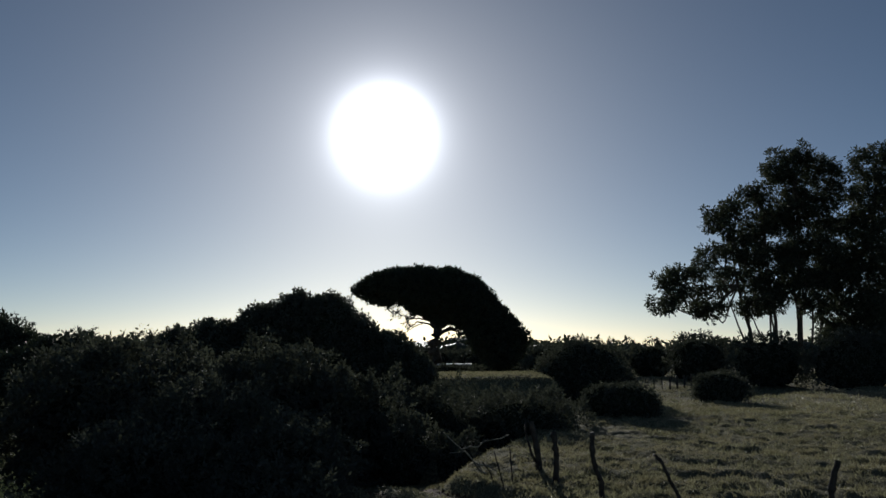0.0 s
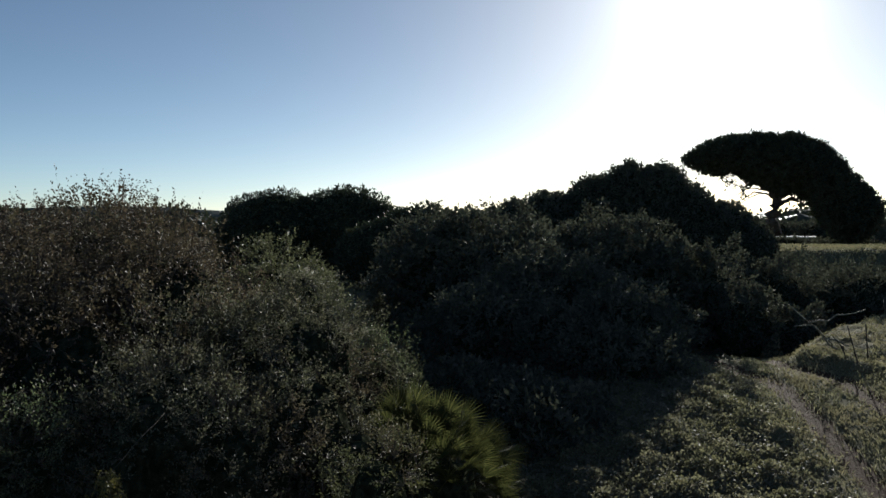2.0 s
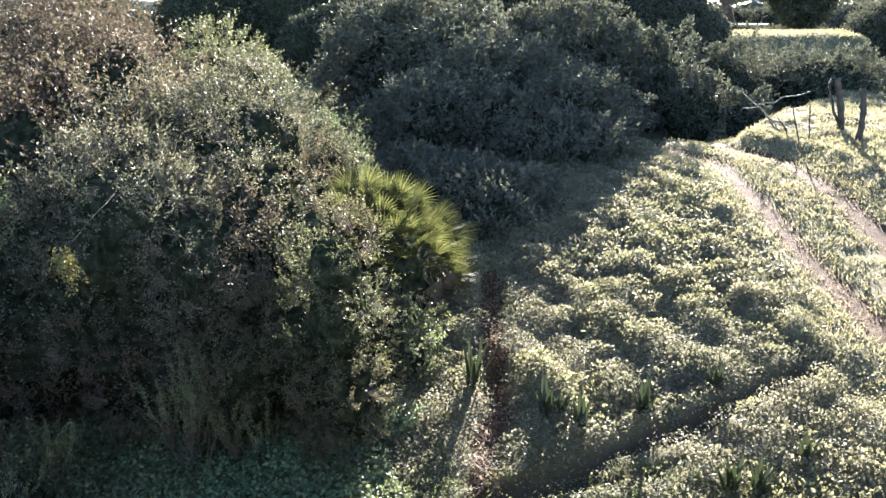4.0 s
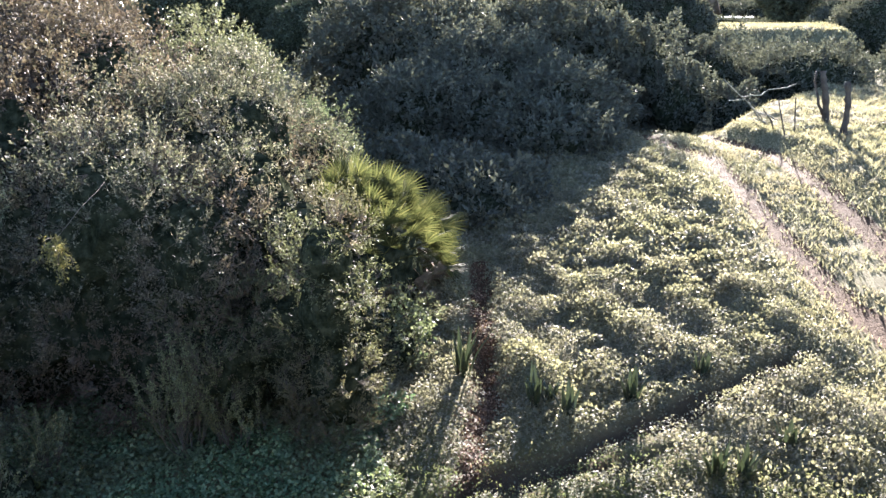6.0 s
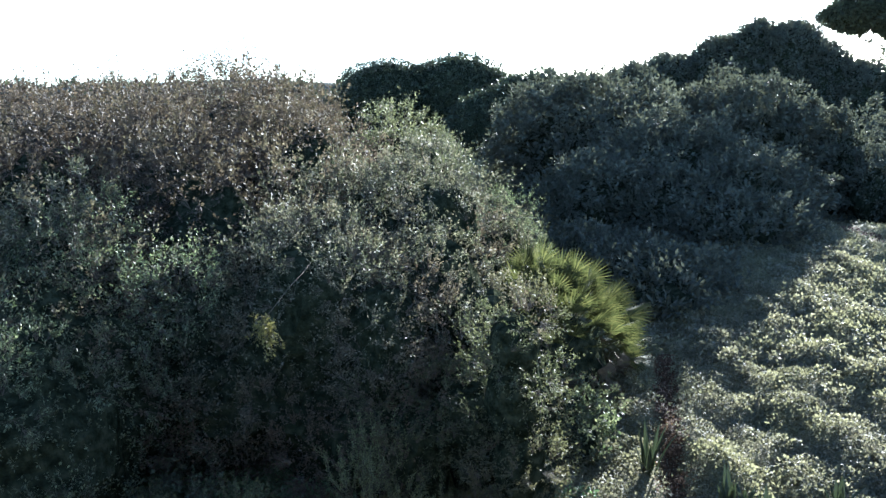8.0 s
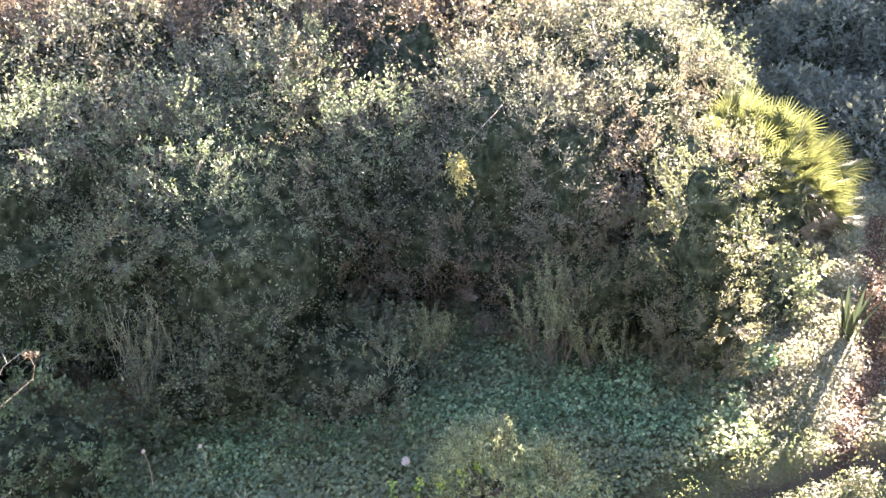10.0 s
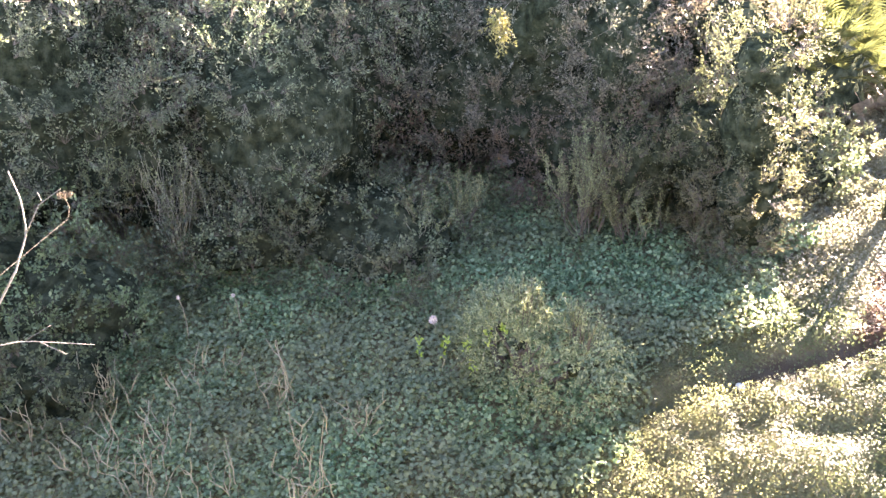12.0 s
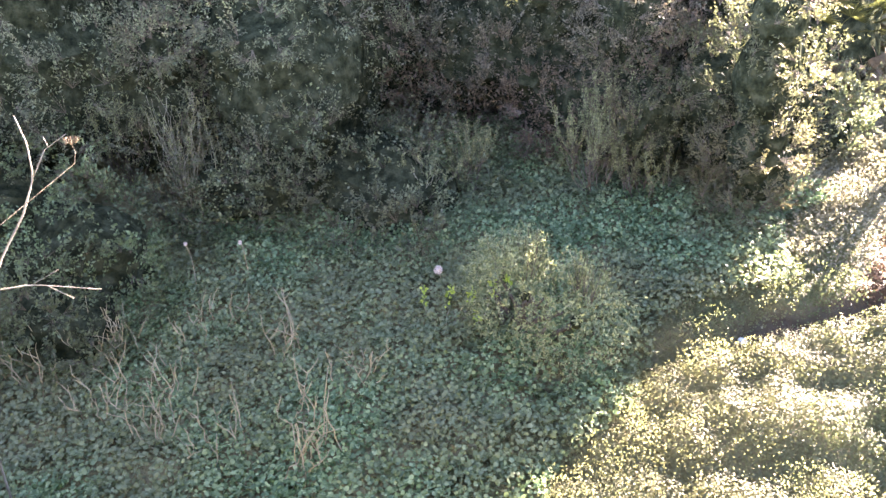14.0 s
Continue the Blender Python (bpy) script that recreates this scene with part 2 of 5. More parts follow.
class Geo:
    """Collects vertices and faces and links them as one mesh object."""

    def __init__(self):
        self.v, self.f, self.count = [], [], 0

    def put(self, verts, faces):
        self.v.append(np.asarray(verts, float))
        self.f.append(np.asarray(faces, int) + self.count)
        self.count += len(verts)
        return self

    def mesh(self, name, material, smooth=False):
        me = bpy.data.meshes.new(name)
        v = np.concatenate(self.v)
        totals = np.concatenate([np.full(len(f), f.shape[1]) for f in self.f])
        loops = np.concatenate([f.ravel() for f in self.f])
        me.vertices.add(len(v))
        me.vertices.foreach_set("co", v.ravel())
        me.loops.add(len(loops))
        me.loops.foreach_set("vertex_index", loops)
        me.polygons.add(len(totals))
        me.polygons.foreach_set("loop_start", np.r_[0, np.cumsum(totals)[:-1]])
        me.polygons.foreach_set("use_smooth", np.full(len(totals), smooth))
        me.update(calc_edges=True)
        me.materials.append(material)
        return me


def part(name, geo, material, parent, label="", smooth=False, kind=""):
    ob = new(name, geo.mesh(name, material, smooth))
    ob.parent = parent
    return tagged(ob, label, kind=kind)


def thing(name, place, label, category, group=""):
    """An Empty at the thing's base; its parts are given in metres from there."""
    ob = new(name)
    ob.empty_display_size = 0.2
    ob.location = place
    return tagged(ob, label, category, group)


def unit(a):
    return a / np.maximum(np.linalg.norm(a, axis=-1, keepdims=True), 1e-9)


WAVES = [(unit(rng.normal(size=3)) * rng.uniform(0.7, 1.4), rng.uniform(0, 6.28)) for _ in range(9)]


def wob(p, scale):
    """A smooth random value about -1 to 1, for bumps of about the given size."""
    p = np.asarray(p, float) * (4.5 / scale)
    return sum(np.sin(p @ k + ph) for k, ph in WAVES) / 3.2


RIPPLES = [(np.array([math.cos(a), math.sin(a)]) * f, ph) for a, f, ph in zip(rng.uniform(0, 6.28, 20), rng.uniform(0.55, 1.7, 20), rng.uniform(0, 6.28, 20))]


def lumps(p, scale):
    """A smooth random value about -1 to 1 over the ground, with no grain in any direction."""
    p = np.asarray(p, float)[..., :2] * (4.5 / scale)
    return sum(np.sin(p @ k + ph) for k, ph in RIPPLES) / 4.5


def tube(points, radii, sides=6):
    """A tapered round bar along a line of points."""
    pts = np.asarray(points, float)
    way = unit(np.gradient(pts, axis=0))
    ref = np.where(np.abs(way[:, 2:3]) > 0.9, [[1.0, 0, 0]], [[0, 0, 1.0]])
    a = unit(np.cross(way, ref))
    b = np.cross(way, a)
    ang = np.linspace(0, 2 * np.pi, sides, endpoint=False)
    ring = np.cos(ang)[None, :, None] * a[:, None] + np.sin(ang)[None, :, None] * b[:, None]
    v = (pts[:, None] + ring * np.asarray(radii, float)[:, None, None]).reshape(-1, 3)
    n = len(pts)
    i, j = np.meshgrid(np.arange(n - 1), np.arange(sides), indexing="ij")
    k = (j + 1) % sides
    f = np.stack([i * sides + j, i * sides + k, (i + 1) * sides + k, (i + 1) * sides + j], -1).reshape(-1, 4)
    caps = np.array([[(n - 1) * sides + s for s in range(sides)], [s for s in range(sides)][::-1]])
    return v, f, caps


def add_tube(geo, points, radii, sides=6):
    v, f, caps = tube(points, radii, sides)
    start = geo.count
    geo.put(v, f)
    geo.f.append(caps + start)


def bent(a, b, steps=6, bow=0.1, seed=0):
    """A line from a to b that wanders."""
    r = np.random.default_rng(seed)
    a, b = np.asarray(a, float), np.asarray(b, float)
    s = np.linspace(0, 1, steps)[:, None]
    off = np.cumsum(r.normal(size=(steps, 3)), axis=0)
    off -= off[:1] + (off[-1:] - off[:1]) * s
    return a + (b - a) * s + off * bow * np.linalg.norm(b - a) / steps ** 0.5


def leaf_quads(base, axis, face, length, width, rounded=False):
    """Single leaves: base, way, upper side, length, width. Pointed ovals, or rounder ones with five corners."""
    axis = unit(axis)
    side = unit(np.cross(axis, face))
    up = np.cross(side, axis)
    L, W = np.asarray(length)[:, None], np.asarray(width)[:, None]
    if rounded:
        ring = [base, base + axis * L * 0.38 + side * W * 0.5 + up * W * 0.12, base + axis * L * 0.85 + side * W * 0.28 + up * W * 0.04,
                base + axis * L * 0.85 - side * W * 0.28 + up * W * 0.04, base + axis * L * 0.38 - side * W * 0.5 + up * W * 0.12]
    else:
        ring = [base, base + axis * L * 0.45 + side * W * 0.5, base + axis * L - up * L * 0.06, base + axis * L * 0.45 - side * W * 0.5]
    k = len(ring)
    v = np.stack(ring, 1).reshape(-1, 3)
    return v, np.arange(len(v)).reshape(-1, k)


def sprigs(r, centre, way, count, reach, leaf, slim=0.42, spread=0.9, rounded=False):
    """Leaves set along short twigs."""
    n = len(centre)
    c, d = np.repeat(centre, count, 0), np.repeat(unit(way), count, 0)
    s = r.uniform(0, 1, (n * count, 1)) * reach * np.repeat(r.uniform(0.6, 1.3, (n, 1)), count, 0)
    rad = unit(r.normal(size=(n * count, 3)))
    base = c + d * s + rad * leaf * 0.25
    axis = d * 0.6 + rad * spread
    face = r.normal(size=(n * count, 3)) + np.array([0, 0, 0.8])
    L = leaf * r.uniform(0.65, 1.25, n * count)
    return leaf_quads(base, axis, face, L, L * slim, rounded)


def blob_points(r, blobs, density, lump=0.16, lump_size=0.9, floor=None):
    """Points and outward ways on the joint skin of some bumpy ellipsoids."""
    P, N = [], []
    for k, (x, y, z, rx, ry, rz) in enumerate(blobs):
        c, rad = np.array([x, y, z]), np.array([rx, ry, rz])
        area = 4 * np.pi * (((rx * ry) ** 1.6 + (rx * rz) ** 1.6 + (ry * rz) ** 1.6) / 3) ** (1 / 1.6)
        u = unit(r.normal(size=(int(area * density), 3)))
        p = c + u * rad
        p = c + u * rad * (1 + lump * wob(p, lump_size) + 0.5 * lump * wob(p + 7, lump_size * 0.37) + r.normal(size=(len(u), 1)).ravel() * 0.03)[:, None]
        keep = np.ones(len(p), bool)
        for j, (x2, y2, z2, a, b, e) in enumerate(blobs):
            if j != k:
                keep &= (((p - [x2, y2, z2]) / [a, b, e]) ** 2).sum(1) > 0.80
        if floor is not None:
            keep &= p[:, 2] > floor
        P.append(p[keep])
        N.append(unit(u / rad)[keep])
    return np.concatenate(P), np.concatenate(N)


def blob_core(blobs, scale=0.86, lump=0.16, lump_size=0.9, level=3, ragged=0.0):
    """Bumpy closed solids; inside crowns, a core that stands in for the shade there."""
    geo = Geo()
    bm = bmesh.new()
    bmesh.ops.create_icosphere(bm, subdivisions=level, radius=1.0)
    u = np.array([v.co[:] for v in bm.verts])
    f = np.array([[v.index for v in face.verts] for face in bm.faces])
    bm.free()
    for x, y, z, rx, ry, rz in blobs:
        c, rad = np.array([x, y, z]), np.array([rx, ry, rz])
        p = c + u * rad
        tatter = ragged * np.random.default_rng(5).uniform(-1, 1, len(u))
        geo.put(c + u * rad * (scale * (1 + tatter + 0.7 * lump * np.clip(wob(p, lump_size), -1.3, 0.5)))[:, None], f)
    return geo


def apart(r, p, spacing):
    """Picks points that keep about the given distance from one another."""
    left, picked = r.permutation(len(p)), []
    while len(left):
        k = left[0]
        picked.append(k)
        left = left[np.linalg.norm(p[left] - p[k], axis=1) > spacing * r.uniform(0.7, 1.2)]
    return picked


def leaf_heads(r, p, n, spacing, leaf, slim, shoots=10, per=11, lift=0.45):
    """Heads of leafage set apart over a shrub: shoots fanning out of each, with leaves along their outer part. Gives leaves and shoots."""
    heads = apart(r, p, spacing)
    e = spacing * r.uniform(0.55, 1.3, (len(heads), 1))
    d = unit(n[heads] + r.normal(size=(len(heads), 3)) * 0.3 + np.array([0, 0, lift]))
    root = np.repeat(p[heads] - d * e * 0.75, shoots, 0)
    way = unit(np.repeat(d, shoots, 0) + r.normal(size=(len(root), 3)) * 0.42)
    long = np.repeat(e, shoots, 0) * r.uniform(0.75, 1.75, (len(root), 1))
    s = r.uniform(0.3, 1.0, (len(root) * per, 1))
    rad = unit(r.normal(size=(len(s), 3)))
    w, g = np.repeat(way, per, 0), np.repeat(long, per, 0)
    base = np.repeat(root, per, 0) + w * s * g + np.array([0, 0, 0.16]) * s ** 2 * g + rad * leaf * 0.15
    L = leaf * r.uniform(0.6, 1.3, len(s))
    leaves = leaf_quads(base, w * 0.75 + rad * 0.75, r.normal(size=(len(s), 3)) + [0, 0, 0.6], L, L * slim)
    side = unit(np.cross(way, [0.3, 0.5, 0.8])) * 0.0024
    over = np.cross(side, way)
    tip = root + way * long * 0.95 + np.array([0, 0, 0.15]) * long
    v = np.stack([root + side, root - side * 0.5 + over, root - side * 0.5 - over, tip], 1).reshape(-1, 3)
    f = (np.arange(len(root))[:, None, None] * 4 + np.array([(0, 1, 3), (1, 2, 3), (2, 0, 3)])).reshape(-1, 3)
    return leaves, (v, f)


def bush(name, place, blobs, material, label, category="bush", group="", density=60, count=10, reach=0.22, leaf=0.05, slim=0.45, lift=0.35,
         lump=0.20, lump_size=0.8, stems=4, seed=1, core=0.74, spikes=0, front=True, gaps=0.55, lobe=0.45, level=3, skirt=9.0, heads=0.0, shoots=10, per=11):
    """A shrub: stems, a core coloured as inner shade, and sprigs of leaves over it. Blobs are in metres from its foot.
    """
    r = np.random.default_rng(seed)
    ob = thing(name, place, label, category, group)
    shift = np.array(place)
    world_blobs = [(x + shift[0], y + shift[1], z + shift[2], a, b, c) for x, y, z, a, b, c in blobs]
    large = list(world_blobs)
    if heads:  # smaller clumps of leafage standing out of the large form
        q, m = blob_points(r, world_blobs, 14, lump, lump_size)
        q, m = [a[(q[:, 2] > lie(q[:, 0], q[:, 1]) - 0.05) & (q[:, 2] > q[:, 2].max() - skirt - 0.5) & ((m @ np.array([0.35, -0.85, 0.4]) > -0.45) | (not front))] for a in (q, m)]
        pick = apart(r, q, lobe * 1.3)
        for a, b in zip(q[pick], m[pick]):
            e = lobe * r.uniform(0.55, 1.25)
            world_blobs.append((*(a + b * e * 0.1), e, e, e * 0.9))
    p, n = blob_points(r, world_blobs[len(large):] if heads else world_blobs, 55 if heads else density, lump, lump_size)
    if heads:  # clumps of leaves, the dark core showing between them as shade
        for x, y, z, a, b, c in large:
            inside = (((p - [x, y, z]) / [a, b, c]) ** 2).sum(1) < 0.92
            p, n = p[~inside], n[~inside]
    keep = p[:, 2] > lie(p[:, 0], p[:, 1]) + 0.03
    keep &= p[:, 2] > p[:, 2].max() - skirt - 0.5 * (heads > 0)
    if not heads:
        gap = wob(p + 11, 0.62) + 0.7 * wob(p + 17, 0.3)
        keep &= (gap > r.normal(size=len(p)) * 0.35 - gaps) | (r.uniform(size=len(p)) < 0.25)
    if front:  # thinner on the side turned away from the hollow and the track
        keep &= (n @ np.array([0.35, -0.85, 0.4]) > -0.3) | (r.uniform(size=len(p)) < 0.15)
    p, n = p[keep], n[keep]
    way = n + r.normal(size=p.shape) * 0.45 + np.array([0, 0, lift])
    deep = r.uniform(0.2, 1.0, (len(p), 1)) * reach * np.where(r.uniform(size=(len(p), 1)) < 0.3, 2.2, 1.1)
    wood = Geo()
    if heads:
        leaves, twigs = leaf_heads(r, p - shift, n, heads, leaf, slim, shoots, per, lift)
        geo = Geo().put(*leaves)
        wood.put(*twigs)
    else:
        geo = Geo().put(*sprigs(r, p - n * deep - shift, way, count, reach, leaf, slim))
    if core < 0.7 or heads:  # a second, deeper layer of leaves over the shade-coloured core
        q, m = blob_points(r, [(x, y, z, a * (0.93 if heads else 0.8), b * (0.93 if heads else 0.8), c * (0.93 if heads else 0.8)) for x, y, z, a, b, c in large], 0.05 / leaf ** 2 if heads else density * 0.34, lump * 0.6, lump_size)
        show = (q[:, 2] > lie(q[:, 0], q[:, 1]) + 0.03) & (q[:, 2] > p[:, 2].max() - skirt - 0.3 - 0.5 * (heads > 0)) & (m @ np.array([0.35, -0.75, 0.5]) > -0.35)
        q, m = q[show], m[show]
        geo.put(*sprigs(r, q - shift, m + r.normal(size=q.shape) * 0.7, 9 if heads else count, reach, leaf * (1.15 if heads else 1.5), slim))
    if spikes:
        top = np.argsort(-n[:, 2] + r.normal(size=len(n)) * 0.25)[:spikes]
        base, up = p[top] - n[top] * reach * 0.6 - shift, unit(n[top] * 0.5 + np.array([0, 0, 1.0]) + r.normal(size=(len(top), 3)) * 0.2)
        geo.put(*sprigs(r, base, up, 34, reach * 1.15, leaf, slim, 0.6))
        for a, b in zip(base, up):
            add_tube(wood, [a - b * reach * 0.5, a + b * reach * 0.6, a + b * reach * 1.2], [leaf * 0.13, leaf * 0.10, leaf * 0.05], 4)
    part("leafage", geo, material, ob, kind="stuff")
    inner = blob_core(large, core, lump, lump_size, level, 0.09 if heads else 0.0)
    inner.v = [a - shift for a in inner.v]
    part("inner_shade_core", inner, INNER_SHADE, ob, smooth=not heads, kind="stuff")
    for k in range(stems):
        b = blobs[k % len(blobs)]
        low = np.array([r.uniform(-0.2, 0.2), r.uniform(-0.2, 0.2), -0.1])
        tip = np.array([b[0] + r.uniform(-0.4, 0.4) * b[3], b[1] + r.uniform(-0.4, 0.4) * b[4], b[2] + 0.05 * b[5]])
        add_tube(wood, bent(low, tip, 7, 0.07, seed * 31 + k), np.linspace(0.04, 0.012, 7))
    part("branchwork", wood, BARK, ob, kind="stuff")
    return ob


# ---- the lie of the land ----
def smooth(a, b, x):
    t = np.clip((x - a) / (b - a), 0, 1)
    return t * t * (3 - 2 * t)


def soft_min(a, b, k):
    h = np.clip(0.5 + 0.5 * (b - a) / k, 0, 1)
    return b * (1 - h) + a * h - k * h * (1 - h)


RUT_L = np.array([(-3.2, 24.0), (-1.5, 20.2), (-0.3, 18.7), (0.3, 16.5), (0.82, 14.4), (1.28, 12.5), (1.72, 11.0), (2.3, 9.4), (3.3, 7.0), (4.8, 4.0)])
RUT_R = np.array([(-2.2, 24.4), (-0.3, 20.5), (0.95, 19.0), (1.76, 16.3), (2.2, 14.3), (2.65, 12.6), (3.15, 11.1), (3.75, 9.5), (4.7, 7.2), (6.2, 4.3)])
TRACK = (RUT_L + RUT_R) / 2
DITCH = np.array([(-2.7, 5.3), (-2.05, 6.35), (-1.6, 6.75), (-1.3, 7.03), (-0.82, 7.53), (-0.29, 8.07), (0.16, 8.6), (0.52, 9.05), (1.04, 9.55)])
DITCH_3 = np.array([(-2.7, 5.3), (-2.9, 4.95), (-3.25, 4.2), (-3.5, 3.7)])
DITCH_2 = np.array([(-1.75, 6.3), (-1.22, 6.75), (-0.77, 6.98), (-0.31, 7.3)])
STRIP = np.array([(-3.4, 11.6), (-2.85, 9.6), (-2.55, 8.7), (-2.3, 7.9), (-2.3, 7.4), (-2.15, 6.5)])


def near_line(x, y, line):
    """The distance from points to a bent line."""
    p = np.stack([np.ravel(x), np.ravel(y)], -1)
    best = np.full(len(p), 1e9)
    for a, b in zip(line[:-1], line[1:]):
        t = np.clip(((p - a) @ (b - a)) / ((b - a) @ (b - a)), 0, 1)
        best = np.minimum(best, np.hypot(*(p - a - t[:, None] * (b - a)).T))
    return best.reshape(np.shape(x))


def lie(x, y):
    """The large form of the ground: pasture, falling track slope, gully behind the crest, bank under the viewer."""
    z = soft_min(0 * x, -0.05 + 0.1 * (y - 20.5) + 0.04 * np.clip(x, -8, 8), 0.4)
    edge = np.interp(x, [-40, 0.1, 0.6, 2.2, 5.2, 10.7, 35, 90], [20.8, 20.9, 23.0, 28.5, 37.5, 45, 70, 110])
    z = z - 1.0 * smooth(-0.6, 3.4, y - edge) * (1 - smooth(62, 85, y))
    z = z + 1.9 * smooth(-7.5, -15, x) * smooth(24, 12, y)
    z = z + (2.5 + 0.02 * (y - 47)) * smooth(43.0, 46.6, y) * smooth(66, 51, y) * smooth(-4, -1.5, x) * smooth(7.6, 5.6, x)
    ahead = -0.5 * x + 0.866 * y
    z = z + (1.2 - z) * smooth(3.0, 0.3, ahead) * smooth(-14, -4, x)
    return z


def terrain(x, y):
    x, y = np.asarray(x, float), np.asarray(y, float)
    z = lie(x, y)
    p = np.stack([x, y * 1.1, 0 * x], -1)
    rut = np.minimum(near_line(x, y, RUT_L), near_line(x, y, RUT_R))
    calm = smooth(0.35, 0.9, rut)
    weedy = smooth(1.2, 0.2, x - np.interp(y, [4, 10, 16, 21], [2.2, 1.0, -0.6, -2.0])) * smooth(22, 19, y) * smooth(0, 3, -0.5 * x + 0.866 * y)
    near = smooth(70, 30, y) * (0.45 + 0.55 * smooth(6.0, 9.5, y))
    z = z + calm * near * ((0.030 + 0.030 * weedy) * lumps(p, 0.95) + (0.028 + 0.036 * weedy) * lumps(p + 3, 0.48) + 0.022 * lumps(p + 9, 0.24))
    rough = smooth(2.5, 4.5, x) * smooth(80, 45, y) * smooth(8, 12, y)
    z = z + rough * (0.055 * wob(np.stack([x * 0.45, y * 1.2, 0 * x], -1), 1.5) + 0.035 * wob(np.stack([x * 0.6, y * 1.2, 0 * x + 5], -1), 0.7))
    z = z + 0.06 * wob(np.stack([x, y, 0 * x], -1), 6.0) * smooth(9, 14, y) * near
    z = z - 0.06 * smooth(0.45, 0.05, rut)
    ditch = np.minimum(near_line(x, y, DITCH), near_line(x, y, DITCH_2) + 0.06)
    z = z - 0.24 * smooth(0.17, 0.05, ditch) * (0.35 + 0.65 * smooth(5.2, 7.0, y))
    z = z - 0.13 * smooth(0.20, 0.04, near_line(x, y, DITCH_3))
    z = z - 0.07 * smooth(0.28, 0.08, near_line(x, y, STRIP))
    # the low bank between the track and the pasture
    side = near_line(x, y, RUT_R + np.array([0.9, 0.35]))
    z = z + 0.16 * smooth(0.6, 0.0, side) * smooth(24, 20, y)
    return z


def spread(lo, a, b, hi, step, grow):
    """Grid lines: close between a and b, wider and wider beyond."""
    lines = list(np.arange(a, b, step))
    s, x = step, b
    while x < hi:
        lines.append(x)
        s *= grow
        x += s
    s, x = step, a - step
    while x > lo:
        lines.insert(0, x)
        s *= grow
        x -= s
    return np.array([lo] + lines + [hi])


gx = spread(-2600, -8.5, 13.0, 2600, 0.16, 1.12)
gy = spread(-400, -0.6, 36.0, 3200, 0.18, 1.10)
GX, GY = np.meshgrid(gx, gy, indexing="ij")
GZ = terrain(GX, GY)
nx, ny = len(gx), len(gy)
ii, jj = np.meshgrid(np.arange(nx - 1), np.arange(ny - 1), indexing="ij")
quads = np.stack([ii * ny + jj, (ii + 1) * ny + jj, (ii + 1) * ny + jj + 1, ii * ny + jj + 1], -1).reshape(-1, 4)
ground_geo = Geo().put(np.stack([GX, GY, GZ], -1).reshape(-1, 3), quads)
ground = new("ground", ground_geo.mesh("ground", GROUND, True))
tagged(ground, "rough winter pasture with a worn two-rut earth track", "ground", kind="structure")
fx, fy = GX.ravel(), GY.ravel()
bare = np.maximum(smooth(0.34, 0.06, near_line(fx, fy, RUT_L)), smooth(0.40, 0.10, near_line(fx, fy, RUT_R)))
bare = np.maximum(bare, 0.10 * smooth(1.1, 0.6, near_line(fx, fy, TRACK)))
bare = np.maximum(bare, 0.75 * smooth(0.26, 0.08, near_line(fx, fy, STRIP)))
ditch_tone = smooth(0.22, 0.10, np.minimum(near_line(fx, fy, DITCH), near_line(fx, fy, DITCH_2) + 0.05))
for key, values in (("bare", bare), ("ditch", ditch_tone)):
    ground.data.attributes.new(key, "FLOAT", "POINT").data.foreach_set("value", values.astype(np.float32))


def foot(x, y, sink=0.05):
    return (x, y, float(terrain(np.array([x]), np.array([y]))[0]) - sink)


# ---- ground plants ----
def stuff(name, geo, material, label, category):
    return tagged(new(name, geo.mesh(name, material)), label, category, kind="stuff")


def slope_face(x, y):
    e = 0.06
    return unit(np.stack([-(terrain(x + e, y) - terrain(x - e, y)) / (2 * e), -(terrain(x, y + e) - terrain(x, y - e)) / (2 * e), np.ones_like(x)], -1))


def low_leaves(r, x, y, leaf, tall, rounded=True, slim=0.9, stand=0.5, tilt=0.45):
    face = slope_face(x, y)
    base = np.stack([x, y, terrain(x, y)], -1) + face * (r.uniform(0, 1, (len(x), 1)) ** 0.7) * tall
    lean = r.normal(size=(len(x), 3))
    axis = lean - face * (lean * face).sum(1, keepdims=True) * (1 - stand) + face * 0.25
    L = leaf * r.uniform(0.6, 1.3, len(x))
    return leaf_quads(base, axis, face + r.normal(size=(len(x), 3)) * tilt, L, L * slim, rounded)


def clear_of(x, y, ruts=0.28, ditch=0.15, strip=0.16, wild=0.1, r=rng):
    j = r.normal(size=len(x)) * wild
    return (near_line(x, y, RUT_L) > ruts + j) & (near_line(x, y, RUT_R) > ruts + j) & (near_line(x, y, DITCH) > ditch + j * 0.5) \
        & (near_line(x, y, DITCH_2) > ditch * 0.7 + j * 0.5) & (near_line(x, y, STRIP) > strip + j)


r = np.random.default_rng(11)
# creeper with rounded leaves in the shaded hollow
x, y = r.uniform(-8.8, -2.6, 160000), r.uniform(-0.5, 8.8, 160000)
ahead = -0.5 * x + 0.866 * y
keep = (ahead > 1.6) & (x > -8.2) & (y < 7.6) & (x < -2.75 + 0.35 * wob(np.stack([x, y, 0 * x], -1), 1.4))
x, y = x[keep], y[keep]
stuff("creeper", Geo().put(*low_leaves(r, x, y, 0.038, 0.13, True, 0.95, 0.32)), COVER, "dense blue-green round-leaved creeper covering the shaded hollow", "ground cover")
